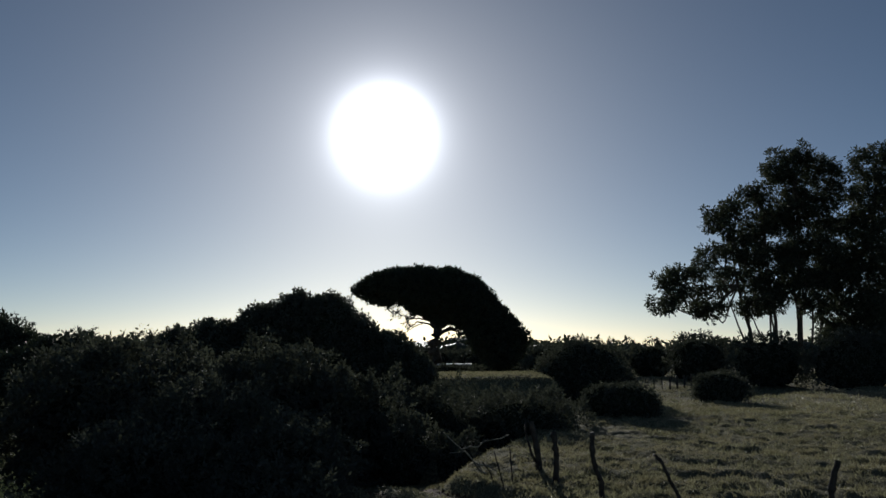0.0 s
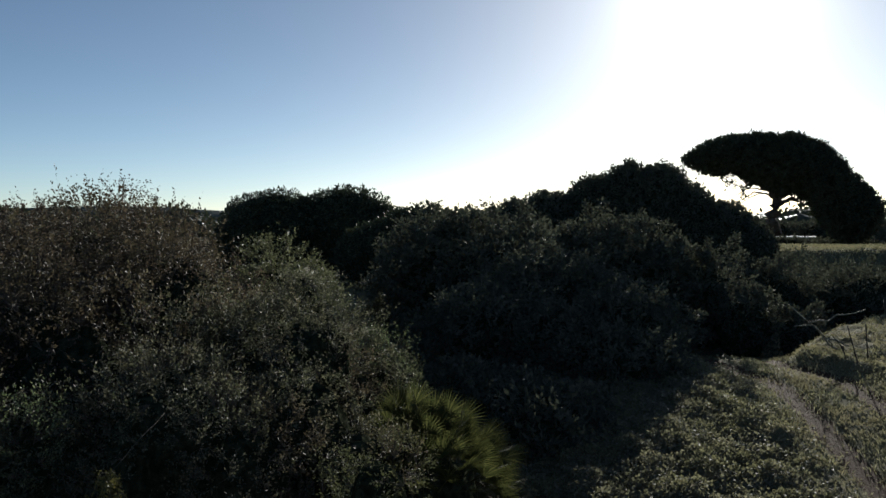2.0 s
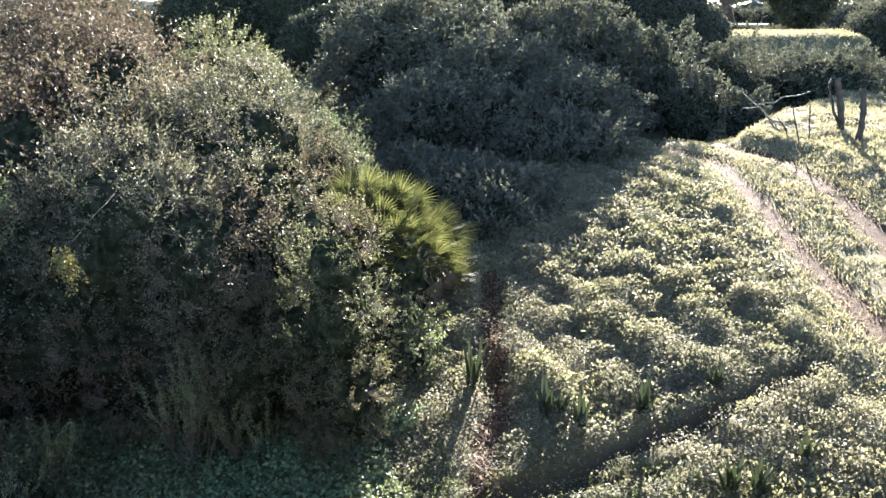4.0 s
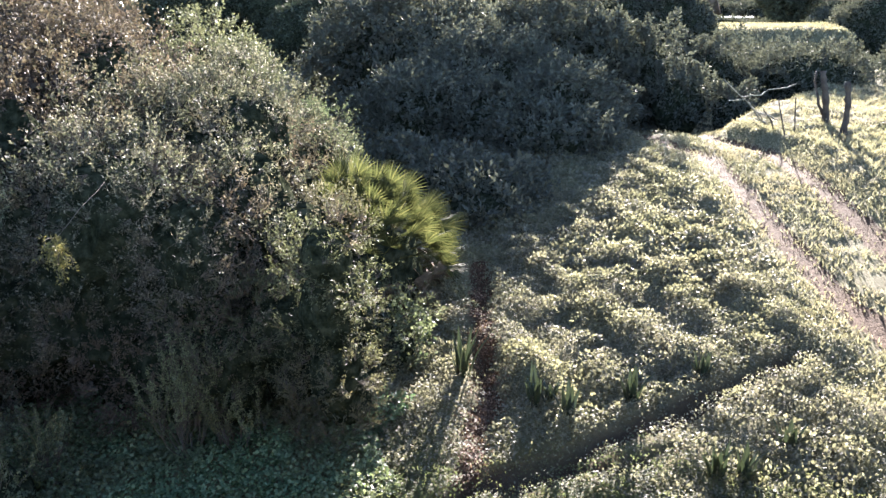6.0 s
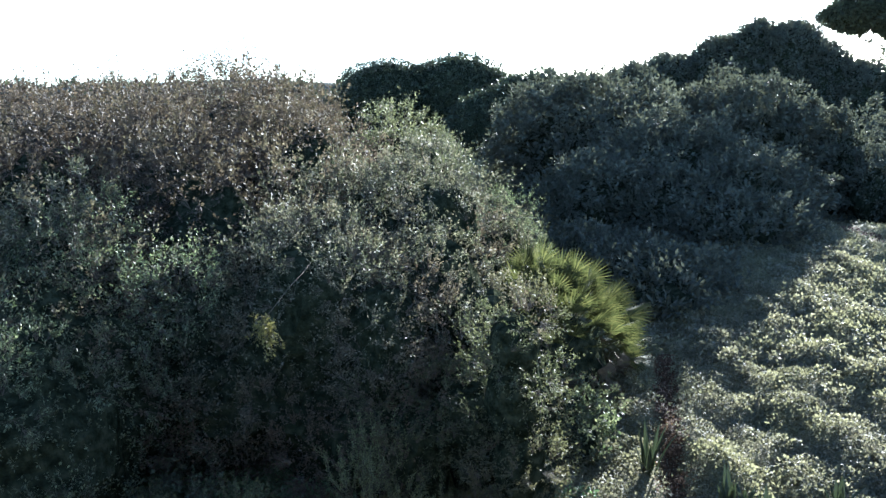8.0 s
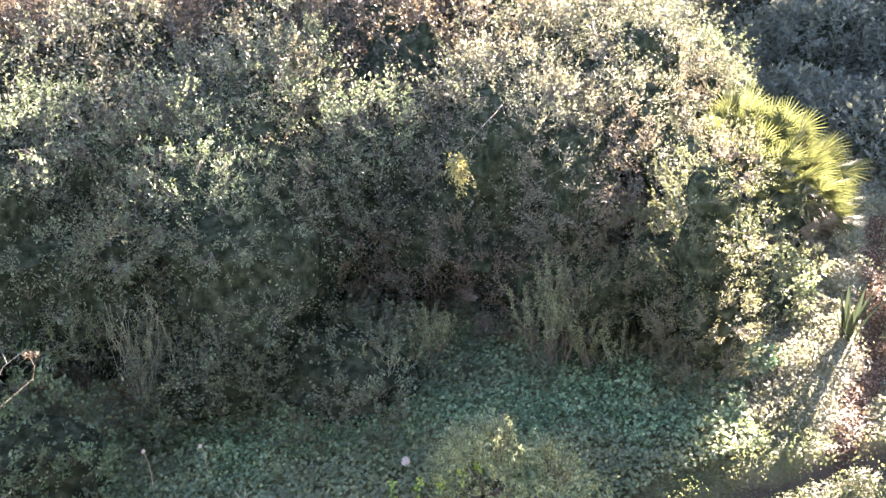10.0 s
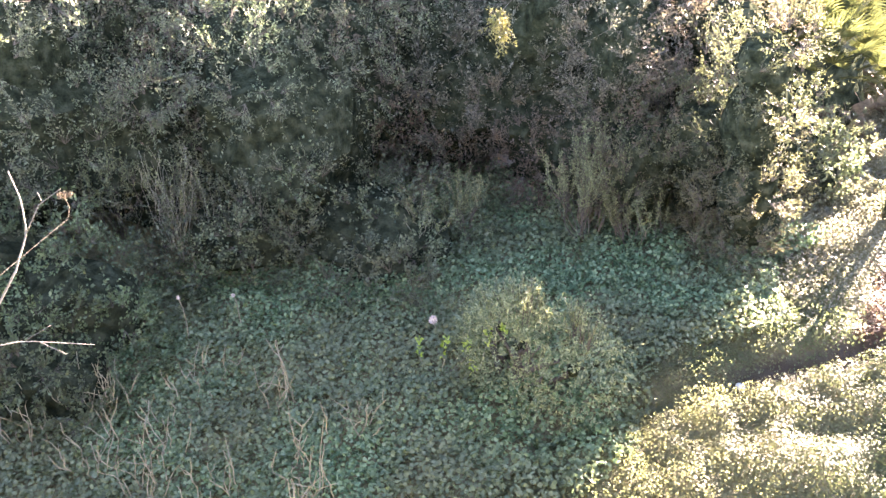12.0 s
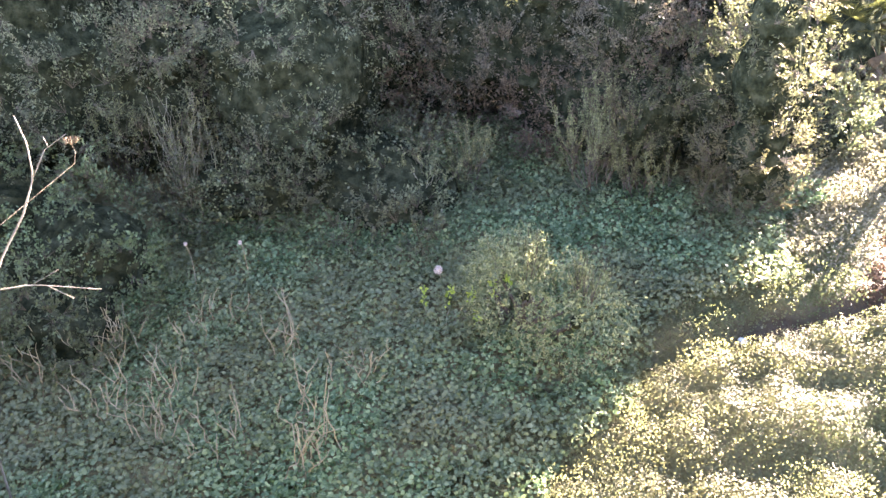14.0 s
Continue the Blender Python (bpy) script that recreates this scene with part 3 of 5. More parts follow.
# sunlit weeds on the slope: sun's whitening coloured in further up, greener and darker close by
x, y = r.uniform(-4.6, 2.6, 270000), r.uniform(1.2, 12.0, 270000)
ahead = -0.5 * x + 0.866 * y
keep = (ahead > 1.8) & (x > np.where(y > 8.3, -4.6, -3.5) + 0.35 * wob(np.stack([x, y, 0 * x], -1), 1.4)) & clear_of(x, y, strip=0.2) & (x < np.interp(y, [4, 10, 16, 21], [2.6, 1.2, -0.4, -1.8]) + r.normal(size=len(x)) * 0.3)
x, y = x[keep], y[keep]
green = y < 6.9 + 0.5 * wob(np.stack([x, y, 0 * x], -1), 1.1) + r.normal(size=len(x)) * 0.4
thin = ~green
stuff("weeds", Geo().put(*low_leaves(r, x[thin], y[thin], 0.029, 0.10, False, 0.7, 0.7)), WEED, "low leafy weeds on the slope, sunlit whiteness put into their colour", "weeds")
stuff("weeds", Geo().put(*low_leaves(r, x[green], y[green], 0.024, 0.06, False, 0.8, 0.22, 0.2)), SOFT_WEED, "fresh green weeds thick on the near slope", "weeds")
x, y = r.uniform(-4.4, 1.5, 170000), r.uniform(1.8, 7.2, 170000)
keep = (-0.5 * x + 0.866 * y > 2.2) & (x > -3.4 + 0.35 * wob(np.stack([x, y, 0 * x], -1), 1.4)) & clear_of(x, y)
x, y = x[keep], y[keep]
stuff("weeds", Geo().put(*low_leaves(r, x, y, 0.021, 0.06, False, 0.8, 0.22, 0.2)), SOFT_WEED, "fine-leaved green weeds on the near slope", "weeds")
cx, cy = r.uniform(-4.2, 1.6, 2600), 6.6 + 12.9 * r.uniform(0, 1, 2600)
keep = (cx > np.where(cy > 8.3, -4.2, -3.2)) & clear_of(cx, cy, 0.5, 0.3, 0.3) & (cx < np.interp(cy, [4, 10, 16, 21], [2.2, 0.8, -0.9, -2.3])) & (wob(np.stack([cx, cy, 0 * cx], -1), 1.3) > r.uniform(-1.0, 0.6, 2600))
cx, cy = cx[keep], cy[keep]
size = np.repeat(r.uniform(0.07, 0.17, len(cx)), 54)
u = unit(r.normal(size=(len(size), 3)))
u[:, 2] = np.abs(u[:, 2])
x, y = np.repeat(cx, 54) + u[:, 0] * size * 1.3, np.repeat(cy, 54) + u[:, 1] * size * 0.8
z = terrain(np.repeat(cx, 54), np.repeat(cy, 54)) + u[:, 2] * size * 0.9
L = 0.045 * r.uniform(0.6, 1.3, len(size))
stuff("weeds", Geo().put(*leaf_quads(np.stack([x, y, z], -1), u + r.normal(size=u.shape) * 0.7, u + r.normal(size=u.shape) * 0.5, L, L * 0.7)), WEED, "small domed clumps of weeds on the slope", "weeds")
cx, cy = r.uniform(-3.6, 1.4, 1500), r.uniform(2.4, 7.0, 1500)
keep = (-0.5 * cx + 0.866 * cy > 2.3) & (cx > -3.3) & clear_of(cx, cy, 0.5, 0.22, 0.25) & (wob(np.stack([cx, cy, 0 * cx], -1), 0.9) > r.uniform(-0.8, 0.8, 1500))
cx, cy = np.repeat(cx[keep], 46), np.repeat(cy[keep], 46)
size = np.repeat(r.uniform(0.06, 0.14, keep.sum()), 46)
u = unit(r.normal(size=(len(cx), 3)))
u[:, 2] = np.abs(u[:, 2])
L = 0.021 * r.uniform(0.6, 1.3, len(cx))
stuff("weeds", Geo().put(*leaf_quads(np.stack([cx + u[:, 0] * size * 1.2, cy + u[:, 1] * size * 1.2, terrain(cx, cy) + 0.05 + u[:, 2] * size], -1), u + r.normal(size=u.shape) * 0.6 + [0, 0, 0.5], u + r.normal(size=u.shape) * 0.5, L, L * 0.6)), SOFT_WEED, "small green tufts of weeds on the near slope", "weeds")
x, y = r.uniform(-6.5, 1.2, 75000), r.uniform(11.5, 21.5, 75000)
keep = clear_of(x, y) & (x < np.interp(y, [4, 10, 16, 21], [2.6, 1.2, -0.4, -1.8]) + r.normal(size=len(x)) * 0.3)
x, y = x[keep], y[keep]
stuff("weeds", Geo().put(*low_leaves(r, x, y, 0.065, 0.10, False, 0.6, 0.8)), WEED, "low leafy weeds in lumps towards the crest of the slope", "weeds")

t = r.uniform(0, len(STRIP) - 1.001, 5200)
k = t.astype(int)
x, y = (STRIP[k] + (STRIP[k + 1] - STRIP[k]) * (t - k)[:, None] + r.normal(size=(5200, 2)) * 0.11).T
stuff("leaf_litter", Geo().put(*low_leaves(r, x, y, 0.035, 0.02, False, 0.6, 0.3, 0.3)), LITTER, "brown dead leaves on the worn strip beside the thicket", "leaf litter")


def blades(r, x, y, tall, wide, tilt=0.6):
    base = np.stack([x, y, terrain(x, y) - 0.01], -1)
    axis = r.normal(size=(len(x), 3)) * [tilt, tilt, 0.2] + [0, 0, 1.0]
    L = tall * r.uniform(0.5, 1.4, len(x))
    return leaf_quads(base, axis, r.normal(size=(len(x), 3)), L, L * 0 + wide)


# turf of the track and the pasture
x, y = np.r_[r.uniform(-1.5, 13.0, 95000), r.uniform(-1.0, 6.5, 90000)], np.r_[r.uniform(3.0, 30.0, 95000), r.uniform(6.0, 22.0, 90000)]
tuft = wob(np.stack([x, y * 1.4, 0 * x], -1), 0.8)
keep = (x > np.interp(y, [4, 10, 16, 21, 30], [2.0, 0.7, -0.8, -2.0, 2.0])) & clear_of(x, y, 0.18) & ((near_line(x, y, TRACK) > 0.95) | (r.uniform(size=len(x)) < 0.75)) & (tuft > r.uniform(-1.6, 0.7, len(x))) & (-0.5 * x + 0.866 * y > 2.5)
x, y = x[keep], y[keep]
stuff("grass", Geo().put(*blades(r, x, y, 0.075, 0.020, 0.8)), GRASS, "short dry pasture grass beside the earth track", "grass")
tx, ty = r.uniform(0.6, 18.0, 7000), 13 + 33 * r.uniform(0, 1, 7000) ** 1.2
keep = (tx > np.interp(ty, [13, 20, 25, 40], [3.2, 1.6, 1.0, 5.0])) & (near_line(tx, ty, RUT_R) > 0.7) & (wob(np.stack([tx, ty * 1.5, 0 * tx], -1), 2.2) > r.uniform(-1.2, 0.8, 7000))
tx, ty = np.repeat(tx[keep], 16), np.repeat(ty[keep], 16)
x, y = tx + r.normal(size=len(tx)) * 0.09, ty + r.normal(size=len(ty)) * 0.06
stuff("grass", Geo().put(*blades(r, x, y, 0.15, 0.022, 0.8)), GRASS, "tufts of pale dry grass in the pasture", "grass")
x, y = r.uniform(6.0, 60.0, 50000), 40 + 70 * r.uniform(0, 1, 50000)
keep = wob(np.stack([x, y * 1.4, 0 * x], -1), 1.8) > r.uniform(-1.0, 1.0, len(x))
x, y = x[keep], y[keep]
stuff("grass", Geo().put(*blades(r, x, y, 0.17, 0.075)), GRASS, "tussocky pasture grass reaching to the far bushes", "grass")
tx, ty = r.uniform(5.0, 26.0, 2600), r.uniform(38, 76, 2600)
keep = wob(np.stack([tx, ty * 1.5, 0 * tx], -1), 2.6) > r.uniform(-1.4, 0.8, 2600)
tx, ty = np.repeat(tx[keep], 14), np.repeat(ty[keep], 14)
stuff("grass", Geo().put(*blades(r, tx + r.normal(size=len(tx)) * 0.16, ty + r.normal(size=len(ty)) * 0.12, 0.20, 0.04, 0.8)), GRASS, "rough tussocks between the round bushes", "grass")
x, y = r.uniform(-2.5, 8.5, 16000), r.uniform(44.0, 53, 16000)
stuff("grass", Geo().put(*blades(r, x, y, 0.10, 0.04)), GRASS, "sunlit grass along the bank beyond the gully", "grass")

x, y = r.uniform(-9.0, 7.0, 30000), r.uniform(-6.0, 7.0, 30000)
ahead = -0.5 * x + 0.866 * y
keep = (ahead < 3.0) & (ahead > -2.5) & (wob(np.stack([x, y, 0 * x], -1), 0.9) > r.uniform(-2.2, 0.6, len(x)))
x, y = x[keep], y[keep]
stuff("grass", Geo().put(*blades(r, x, y, 0.14, 0.016)), GRASS, "rough grass on the bank above the hollow", "grass")

# ---- the near thicket ----
BANK = "thicket on the bank"
bush("mastic_bush", foot(-6.7, 10.2), [(0, 0, 1.2, 1.25, 1.4, 1.6), (-0.8, 0.3, 1.9, 1.0, 1.0, 1.0), (0.9, -0.4, 0.7, 0.8, 0.8, 1.05), (0.5, -0.25, 2.35, 0.6, 0.65, 0.65)], MASTIC_TOP,
     "grey-green mastic bush rising beside a dwarf palm", "bush", BANK, leaf=0.038, slim=0.48, seed=4, lobe=0.42, core=0.84, heads=0.24)
bush("mastic_bush", foot(-6.5, 7.6), [(0, 0, 0.8, 1.25, 1.25, 1.3), (0.1, -0.45, 1.95, 0.85, 0.8, 1.05), (0.5, 0.8, 0.8, 0.9, 0.9, 1.0), (-0.8, -0.6, 1.0, 1.0, 1.0, 1.05), (1.15, -0.5, 1.75, 0.5, 0.5, 0.8), (0.9, -0.5, 0.6, 0.65, 0.65, 0.9)], MASTIC_TOP,
     "leafy mastic bush in front of the taller thicket", "bush", BANK, leaf=0.034, slim=0.46, seed=5, lobe=0.40, core=0.84, heads=0.22)
bush("mastic_bush", foot(-9.0, 5.4), [(0, 0, 1.0, 1.7, 1.8, 1.65), (0.9, -0.8, 0.8, 1.1, 1.1, 1.25), (-0.8, 0.9, 1.5, 1.2, 1.2, 1.15)], MASTIC,
     "dark mastic bush over the shaded hollow", "bush", BANK, leaf=0.033, slim=0.42, seed=6, lobe=0.42, core=0.84, heads=0.24)
bush("mastic_bush", foot(-4.75, 8.1), [(0, 0, 1.75, 0.55, 0.55, 0.6), (-0.65, 0.25, 1.95, 0.75, 0.75, 0.75), (-0.3, 0, 0.8, 0.8, 0.7, 1.1)], MASTIC_TOP,
     "upright mastic bush half hiding the palm", "bush", BANK, leaf=0.036, slim=0.46, seed=8, lobe=0.34, core=0.84, heads=0.21)
bush("olive_bush", foot(-4.1, 7.5), [(0.2, 0.05, 1.05, 0.45, 0.45, 0.5), (0.48, -0.4, 0.5, 0.4, 0.4, 0.40), (-0.3, -0.2, 0.9, 0.6, 0.55, 0.8), (-0.75, -0.65, 0.6, 0.5, 0.5, 0.65),
     (0.44, -0.72, 2.05, 0.28, 0.28, 0.36), (0.42, -0.65, 1.45, 0.34, 0.34, 0.6), (0.45, -0.6, 0.8, 0.36, 0.36, 0.5)], OLIVE,
     "olive-green fine-leaved bush with sunlit sprays over the creeper", "bush", BANK, leaf=0.030, slim=0.40, seed=7, lift=0.8, lobe=0.28, core=0.84, heads=0.19, shoots=10, per=11)
bush("mastic_bush", foot(-10.2, 2.6), [(0, 0, 1.0, 1.45, 1.5, 1.75), (0.8, 0.9, 0.7, 1.0, 1.0, 1.15)], MASTIC,
     "dark mastic bush above a bramble", "bush", BANK, leaf=0.034, slim=0.42, seed=28, lobe=0.42, core=0.84, heads=0.25)
bush("feathery_bush", foot(-6.2, 12.0), [(0, 0, 1.1, 0.55, 0.6, 1.3), (0.4, -0.5, 0.8, 0.42, 0.45, 1.1)], MASTIC,
     "soft feathery grey-green bush behind the palm", "bush", BANK, leaf=0.034, slim=0.25, seed=9, lift=1.0, lobe=0.26, core=0.84, heads=0.2, shoots=10, per=12)
# the thicket rises gently away from the hollow, bush behind bush
r = np.random.default_rng(33)
away = 10.6
while away < 25:
    wide = 0.95 + 0.028 * away
    a = np.interp(away, [10, 11.2, 13.7, 17, 21, 25], [30, 33.5, 35.5, 38, 41, 42]) + math.degrees(wide * 0.3 / away)
    while a < (78 if away < 16 else 60):
        d, b, w = away + r.normal() * 0.35, radians(a + r.normal() * 0.8), wide * r.uniform(0.85, 1.2)
        bx, by = -0.4 - math.sin(b) * d, -0.5 + math.cos(b) * d
        slope = np.interp(d, [8.5, 11, 14, 17, 21, 25], [0.3, 0.9, 1.55, 2.15, 2.75, 3.0])
        wall = np.interp(d, [10.5, 12, 13.5, 17, 21, 25], [1.0, 1.87, 2.4, 2.5, 2.7, 2.85])
        top = slope + (wall - slope) * float(smooth(36, 42, a)) + (0.55 if 34.5 < a < 41 and 13 < d < 19 else 0.0) + r.normal() * 0.16
        low = foot(bx, by)
        h = max(0.8, (top - low[2]) / 1.7)
        brown = a > 37 + r.normal() * 5 and d > 12.5
        bush("bronzed_bush" if brown else "mastic_bush", low, [(0, 0, top - low[2] - h - 0.12, w * 0.85, w * 0.85, h * 0.95)], MASTIC_BROWN if brown else MASTIC_TOP,
             "bronze-tipped bush with reddish leaves in the thicket" if brown else "grey-green mastic bush with small glinting leaves", "bush", BANK,
             1050 / d, 9, 0.28, 0.030 + 0.0018 * d, 0.5, seed=int(1000 + away * 10 + a), spikes=int(r.uniform(4, 12)), lobe=0.26 + 0.014 * d, stems=3, core=0.84, skirt=1.2 if d > 11.4 else 9.0,
             heads=0.17 + 0.012 * d, shoots=9, per=9)
        a += math.degrees(wide * 1.55 / away)
    away += wide * 1.25
bush("pale_bush", foot(-10.5, 15.8), [(0, 0, 1.0, 1.2, 1.2, 1.5), (0.9, -0.2, 0.7, 0.8, 0.9, 1.1)], PALE_BUSH,
     "pale yellow-green bush behind the mastic", "bush", BANK, leaf=0.06, slim=0.4, seed=10, lift=0.8, lobe=0.4, core=0.84, heads=0.28)
# lower plants at the foot of the thicket
def broom(x, y, tall, wide, count, seed, label, bare=0.12, material=SAGE):
    """Stems rising from one root, each forking into upright shoots set with small leaves."""
    r = np.random.default_rng(seed)
    ob = thing("broom_bush", foot(x, y), label, "bush", BANK)
    wood, green = Geo(), Geo()
    for k in range(count):
        az, out = r.uniform(0, 6.28), r.uniform(0.05, 1.0) ** 0.7 * wide
        fork = np.array([math.cos(az) * out * 0.7, math.sin(az) * out * 0.7, tall * r.uniform(0.30, 0.5)])
        stem = bent((fork[0] * 0.15, fork[1] * 0.15, -0.03), fork, 6, 0.10, seed * 100 + k)
        add_tube(wood, stem, np.linspace(0.007, 0.004, 6), 5)
        for j in range(r.integers(4, 7)):
            b = r.uniform(0, 6.28)
            tip = fork * [1.1, 1.1, 0] + [math.cos(b) * 0.14, math.sin(b) * 0.14, tall * r.uniform(0.65, 1.08) * (1 - 0.2 * out / wide)]
            line = bent(stem[r.integers(3, 6)], tip, 8, 0.09, seed * 1000 + k * 10 + j)
            add_tube(wood, line, np.linspace(0.0036, 0.0016, 8), 4)
            if r.uniform() > bare:
                for a, c in zip(line[2:-1], line[3:]):
                    green.put(*sprigs(r, a[None], (c - a)[None], 20, float(np.linalg.norm(c - a)) * 1.15, 0.028, 0.28, 0.7))
            else:
                green.put(*sprigs(r, line[-2:-1], (line[-1] - line[-2])[None], 8, 0.06, 0.026, 0.3, 0.7))
    part("branchwork", wood, BARK if bare < 0.5 else TWIG, ob, kind="stuff")
    part("leafage", green, material, ob, kind="stuff")


broom(-5.05, 6.3, 1.4, 0.62, 15, 15, "upright grey-green broom with leafy shoots in front of the thicket", 0.1)
broom(-4.55, 6.45, 0.85, 0.5, 9, 16, "low broom with brownish shoots beside a taller one", 0.35)
broom(-8.2, 3.3, 1.55, 0.6, 10, 17, "spindly broom with pale bare twigs over the hollow", 0.75)
broom(-6.25, 5.0, 0.85, 0.35, 6, 18, "bare twiggy shoots standing over the creeper", 0.7)
broom(-6.15, 5.5, 0.95, 0.35, 7, 19, "thin leafy shoots with whitish tips before the thicket", 0.3)
broom(-7.7, 3.7, 0.8, 0.4, 6, 20, "twiggy grey shoots at the foot of the thicket", 0.8)
broom(-9.1, 3.0, 1.5, 0.6, 12, 21, "soft grey-green broom in the shade of the thicket", 0.05)
bush("bramble", foot(-6.9, 4.9), [(0, 0, 0.2, 1.1, 0.8, 0.62), (-1.1, -0.8, 0.25, 0.9, 0.9, 0.62)], MASTIC, "low bramble spreading over the creeper", "bramble", BANK,
     leaf=0.036, slim=0.65, seed=17, lobe=0.28, core=0.84, heads=0.2)
bush("bramble", foot(-8.0, 1.9), [(0, 0, 0.35, 0.85, 0.85, 0.65), (-1.1, -0.6, 0.5, 1.05, 1.05, 0.85), (0.6, -0.5, 0.2, 0.6, 0.6, 0.4)], BRAMBLE, "dark green bramble below a bare dead branch", "bramble", BANK,
     leaf=0.036, slim=0.65, seed=18, lobe=0.28, core=0.84, heads=0.18)
# pale sage leaves make up for the sunlight missing on this shrub
bush("shrublet", foot(-4.15, 4.1), [(0, 0, 0.48, 0.48, 0.4, 0.55), (0.48, 0.12, 0.4, 0.42, 0.4, 0.52), (-0.4, 0.25, 0.34, 0.42, 0.4, 0.46)], SAGE, "small straggling shrub, its sunlit look put into pale leaves", "bush", "",
     330, 10, 0.2, 0.026, 0.45, 0.6, seed=19, spikes=90, core=0.12, stems=16, gaps=0.9)
bush("bramble", foot(-3.75, 8.5), [(0, 0, 0.1, 0.4, 0.5, 0.35), (-0.5, 0.7, 0.25, 0.5, 0.5, 0.5)], MASTIC, "low bramble at the foot of the palm", "bramble", BANK,
     leaf=0.045, slim=0.6, seed=25, lobe=0.26, core=0.84, heads=0.2)

# ---- the dark hedge beyond the crest, and the domed trees ----
PAST = "hedge past the crest"
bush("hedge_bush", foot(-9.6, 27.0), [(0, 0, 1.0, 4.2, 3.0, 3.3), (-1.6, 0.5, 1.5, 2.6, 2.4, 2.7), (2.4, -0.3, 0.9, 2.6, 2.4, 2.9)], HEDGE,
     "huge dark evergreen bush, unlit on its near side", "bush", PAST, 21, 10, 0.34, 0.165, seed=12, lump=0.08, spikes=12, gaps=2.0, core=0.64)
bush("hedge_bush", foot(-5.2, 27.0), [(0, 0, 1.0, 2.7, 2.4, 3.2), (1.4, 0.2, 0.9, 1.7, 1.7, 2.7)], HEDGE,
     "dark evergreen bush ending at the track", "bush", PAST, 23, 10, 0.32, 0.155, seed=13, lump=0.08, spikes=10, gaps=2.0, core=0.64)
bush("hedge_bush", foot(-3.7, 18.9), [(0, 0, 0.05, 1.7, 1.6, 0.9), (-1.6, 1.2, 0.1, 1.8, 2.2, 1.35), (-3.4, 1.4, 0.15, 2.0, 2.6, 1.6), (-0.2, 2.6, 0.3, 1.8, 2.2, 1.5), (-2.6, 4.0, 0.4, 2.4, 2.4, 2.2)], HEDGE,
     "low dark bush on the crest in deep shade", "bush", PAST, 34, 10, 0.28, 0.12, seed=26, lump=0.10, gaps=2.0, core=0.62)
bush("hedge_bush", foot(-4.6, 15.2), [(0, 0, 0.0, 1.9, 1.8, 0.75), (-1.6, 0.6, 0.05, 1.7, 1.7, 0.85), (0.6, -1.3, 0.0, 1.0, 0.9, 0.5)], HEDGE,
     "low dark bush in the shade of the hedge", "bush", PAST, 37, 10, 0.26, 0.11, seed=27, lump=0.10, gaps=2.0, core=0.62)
bush("domed_tree", foot(-6.7, 41.5), [(-0.3, 0, 2.75, 2.4, 3.0, 4.0), (1.1, 0, 2.8, 2.0, 2.8, 4.0), (-1.9, 0, 2.4, 2.2, 2.8, 3.8), (2.4, 0, 2.25, 2.1, 2.6, 3.5), (3.7, 0, 2.1, 1.9, 2.4, 3.0), (-4.1, -0.6, 2.1, 2.5, 2.6, 3.4),
                                          (-6.1, 0, 2.0, 2.3, 2.4, 3.0), (4.9, 0, 1.8, 1.6, 2.0, 2.4)], HEDGE,
     "dark domed evergreen tree against the sun", "tree", PAST, 30, 10, 0.15, 0.16, seed=14, lump=0.04, lump_size=1.6, core=0.95, gaps=2.5, spikes=16)
for k, (px, py, blobs) in enumerate(((-33.0, 50.3, [(0, 0, 3.1, 3.7, 3.2, 2.9), (-2.2, 0.4, 2.2, 2.6, 2.6, 2.4)]), (-28.8, 53.0, [(0, 0, 3.25, 4.3, 3.6, 3.05), (3.0, 0.5, 2.4, 3.0, 2.8, 2.4)]),
                                     (-19.8, 46.0, [(0, 0, 2.2, 3.4, 3.0, 2.7), (3.2, 0, 2.0, 2.8, 2.6, 2.2), (-3.0, 0, 1.8, 2.6, 2.4, 2.1)]))):
    bush("round_pine", foot(px, py), blobs, PINE, "rounded dark pine crown on the skyline", "tree", "pines on the skyline", 14, 9, 0.14, 0.22, 0.4, seed=20 + k, lump=0.05, lump_size=1.5, core=0.92, gaps=2.0)
for k, (px, py, blobs, lab) in enumerate(((-2.4, 27.6, [(0, 0, 1.3, 1.2, 1.2, 2.0)], "dark bush standing at the end of the track"),
                                          (-1.2, 26.2, [(0, 0, 0.7, 1.1, 1.0, 1.25)], "dark bush with sunlit sprigs on its crown"),
                                          (0.35, 26.4, [(0, 0, 0.5, 0.8, 0.8, 0.95)], "small dark bush with sunlit sprigs"),
                                          (3.2, 33.5, [(0, 0, 0.7, 2.4, 1.6, 1.4), (-1.6, 0.6, 0.6, 1.6, 1.4, 1.2)], "low dark bush below the pasture edge"),
                                          (-0.6, 33.0, [(0, 0, 0.9, 2.0, 1.6, 1.7)], "dark bush in the gully"),
                                          (1.6, 40.5, [(0, 0, 0.7, 2.4, 1.6, 1.2)], "low bush in the gully"), (4.6, 41.5, [(0, 0, 0.7, 2.2, 1.6, 1.2)], "low bush in the gully"))):
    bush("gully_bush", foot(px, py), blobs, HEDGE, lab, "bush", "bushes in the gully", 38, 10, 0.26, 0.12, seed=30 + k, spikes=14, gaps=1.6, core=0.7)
PASTURE = "bushes in the pasture"
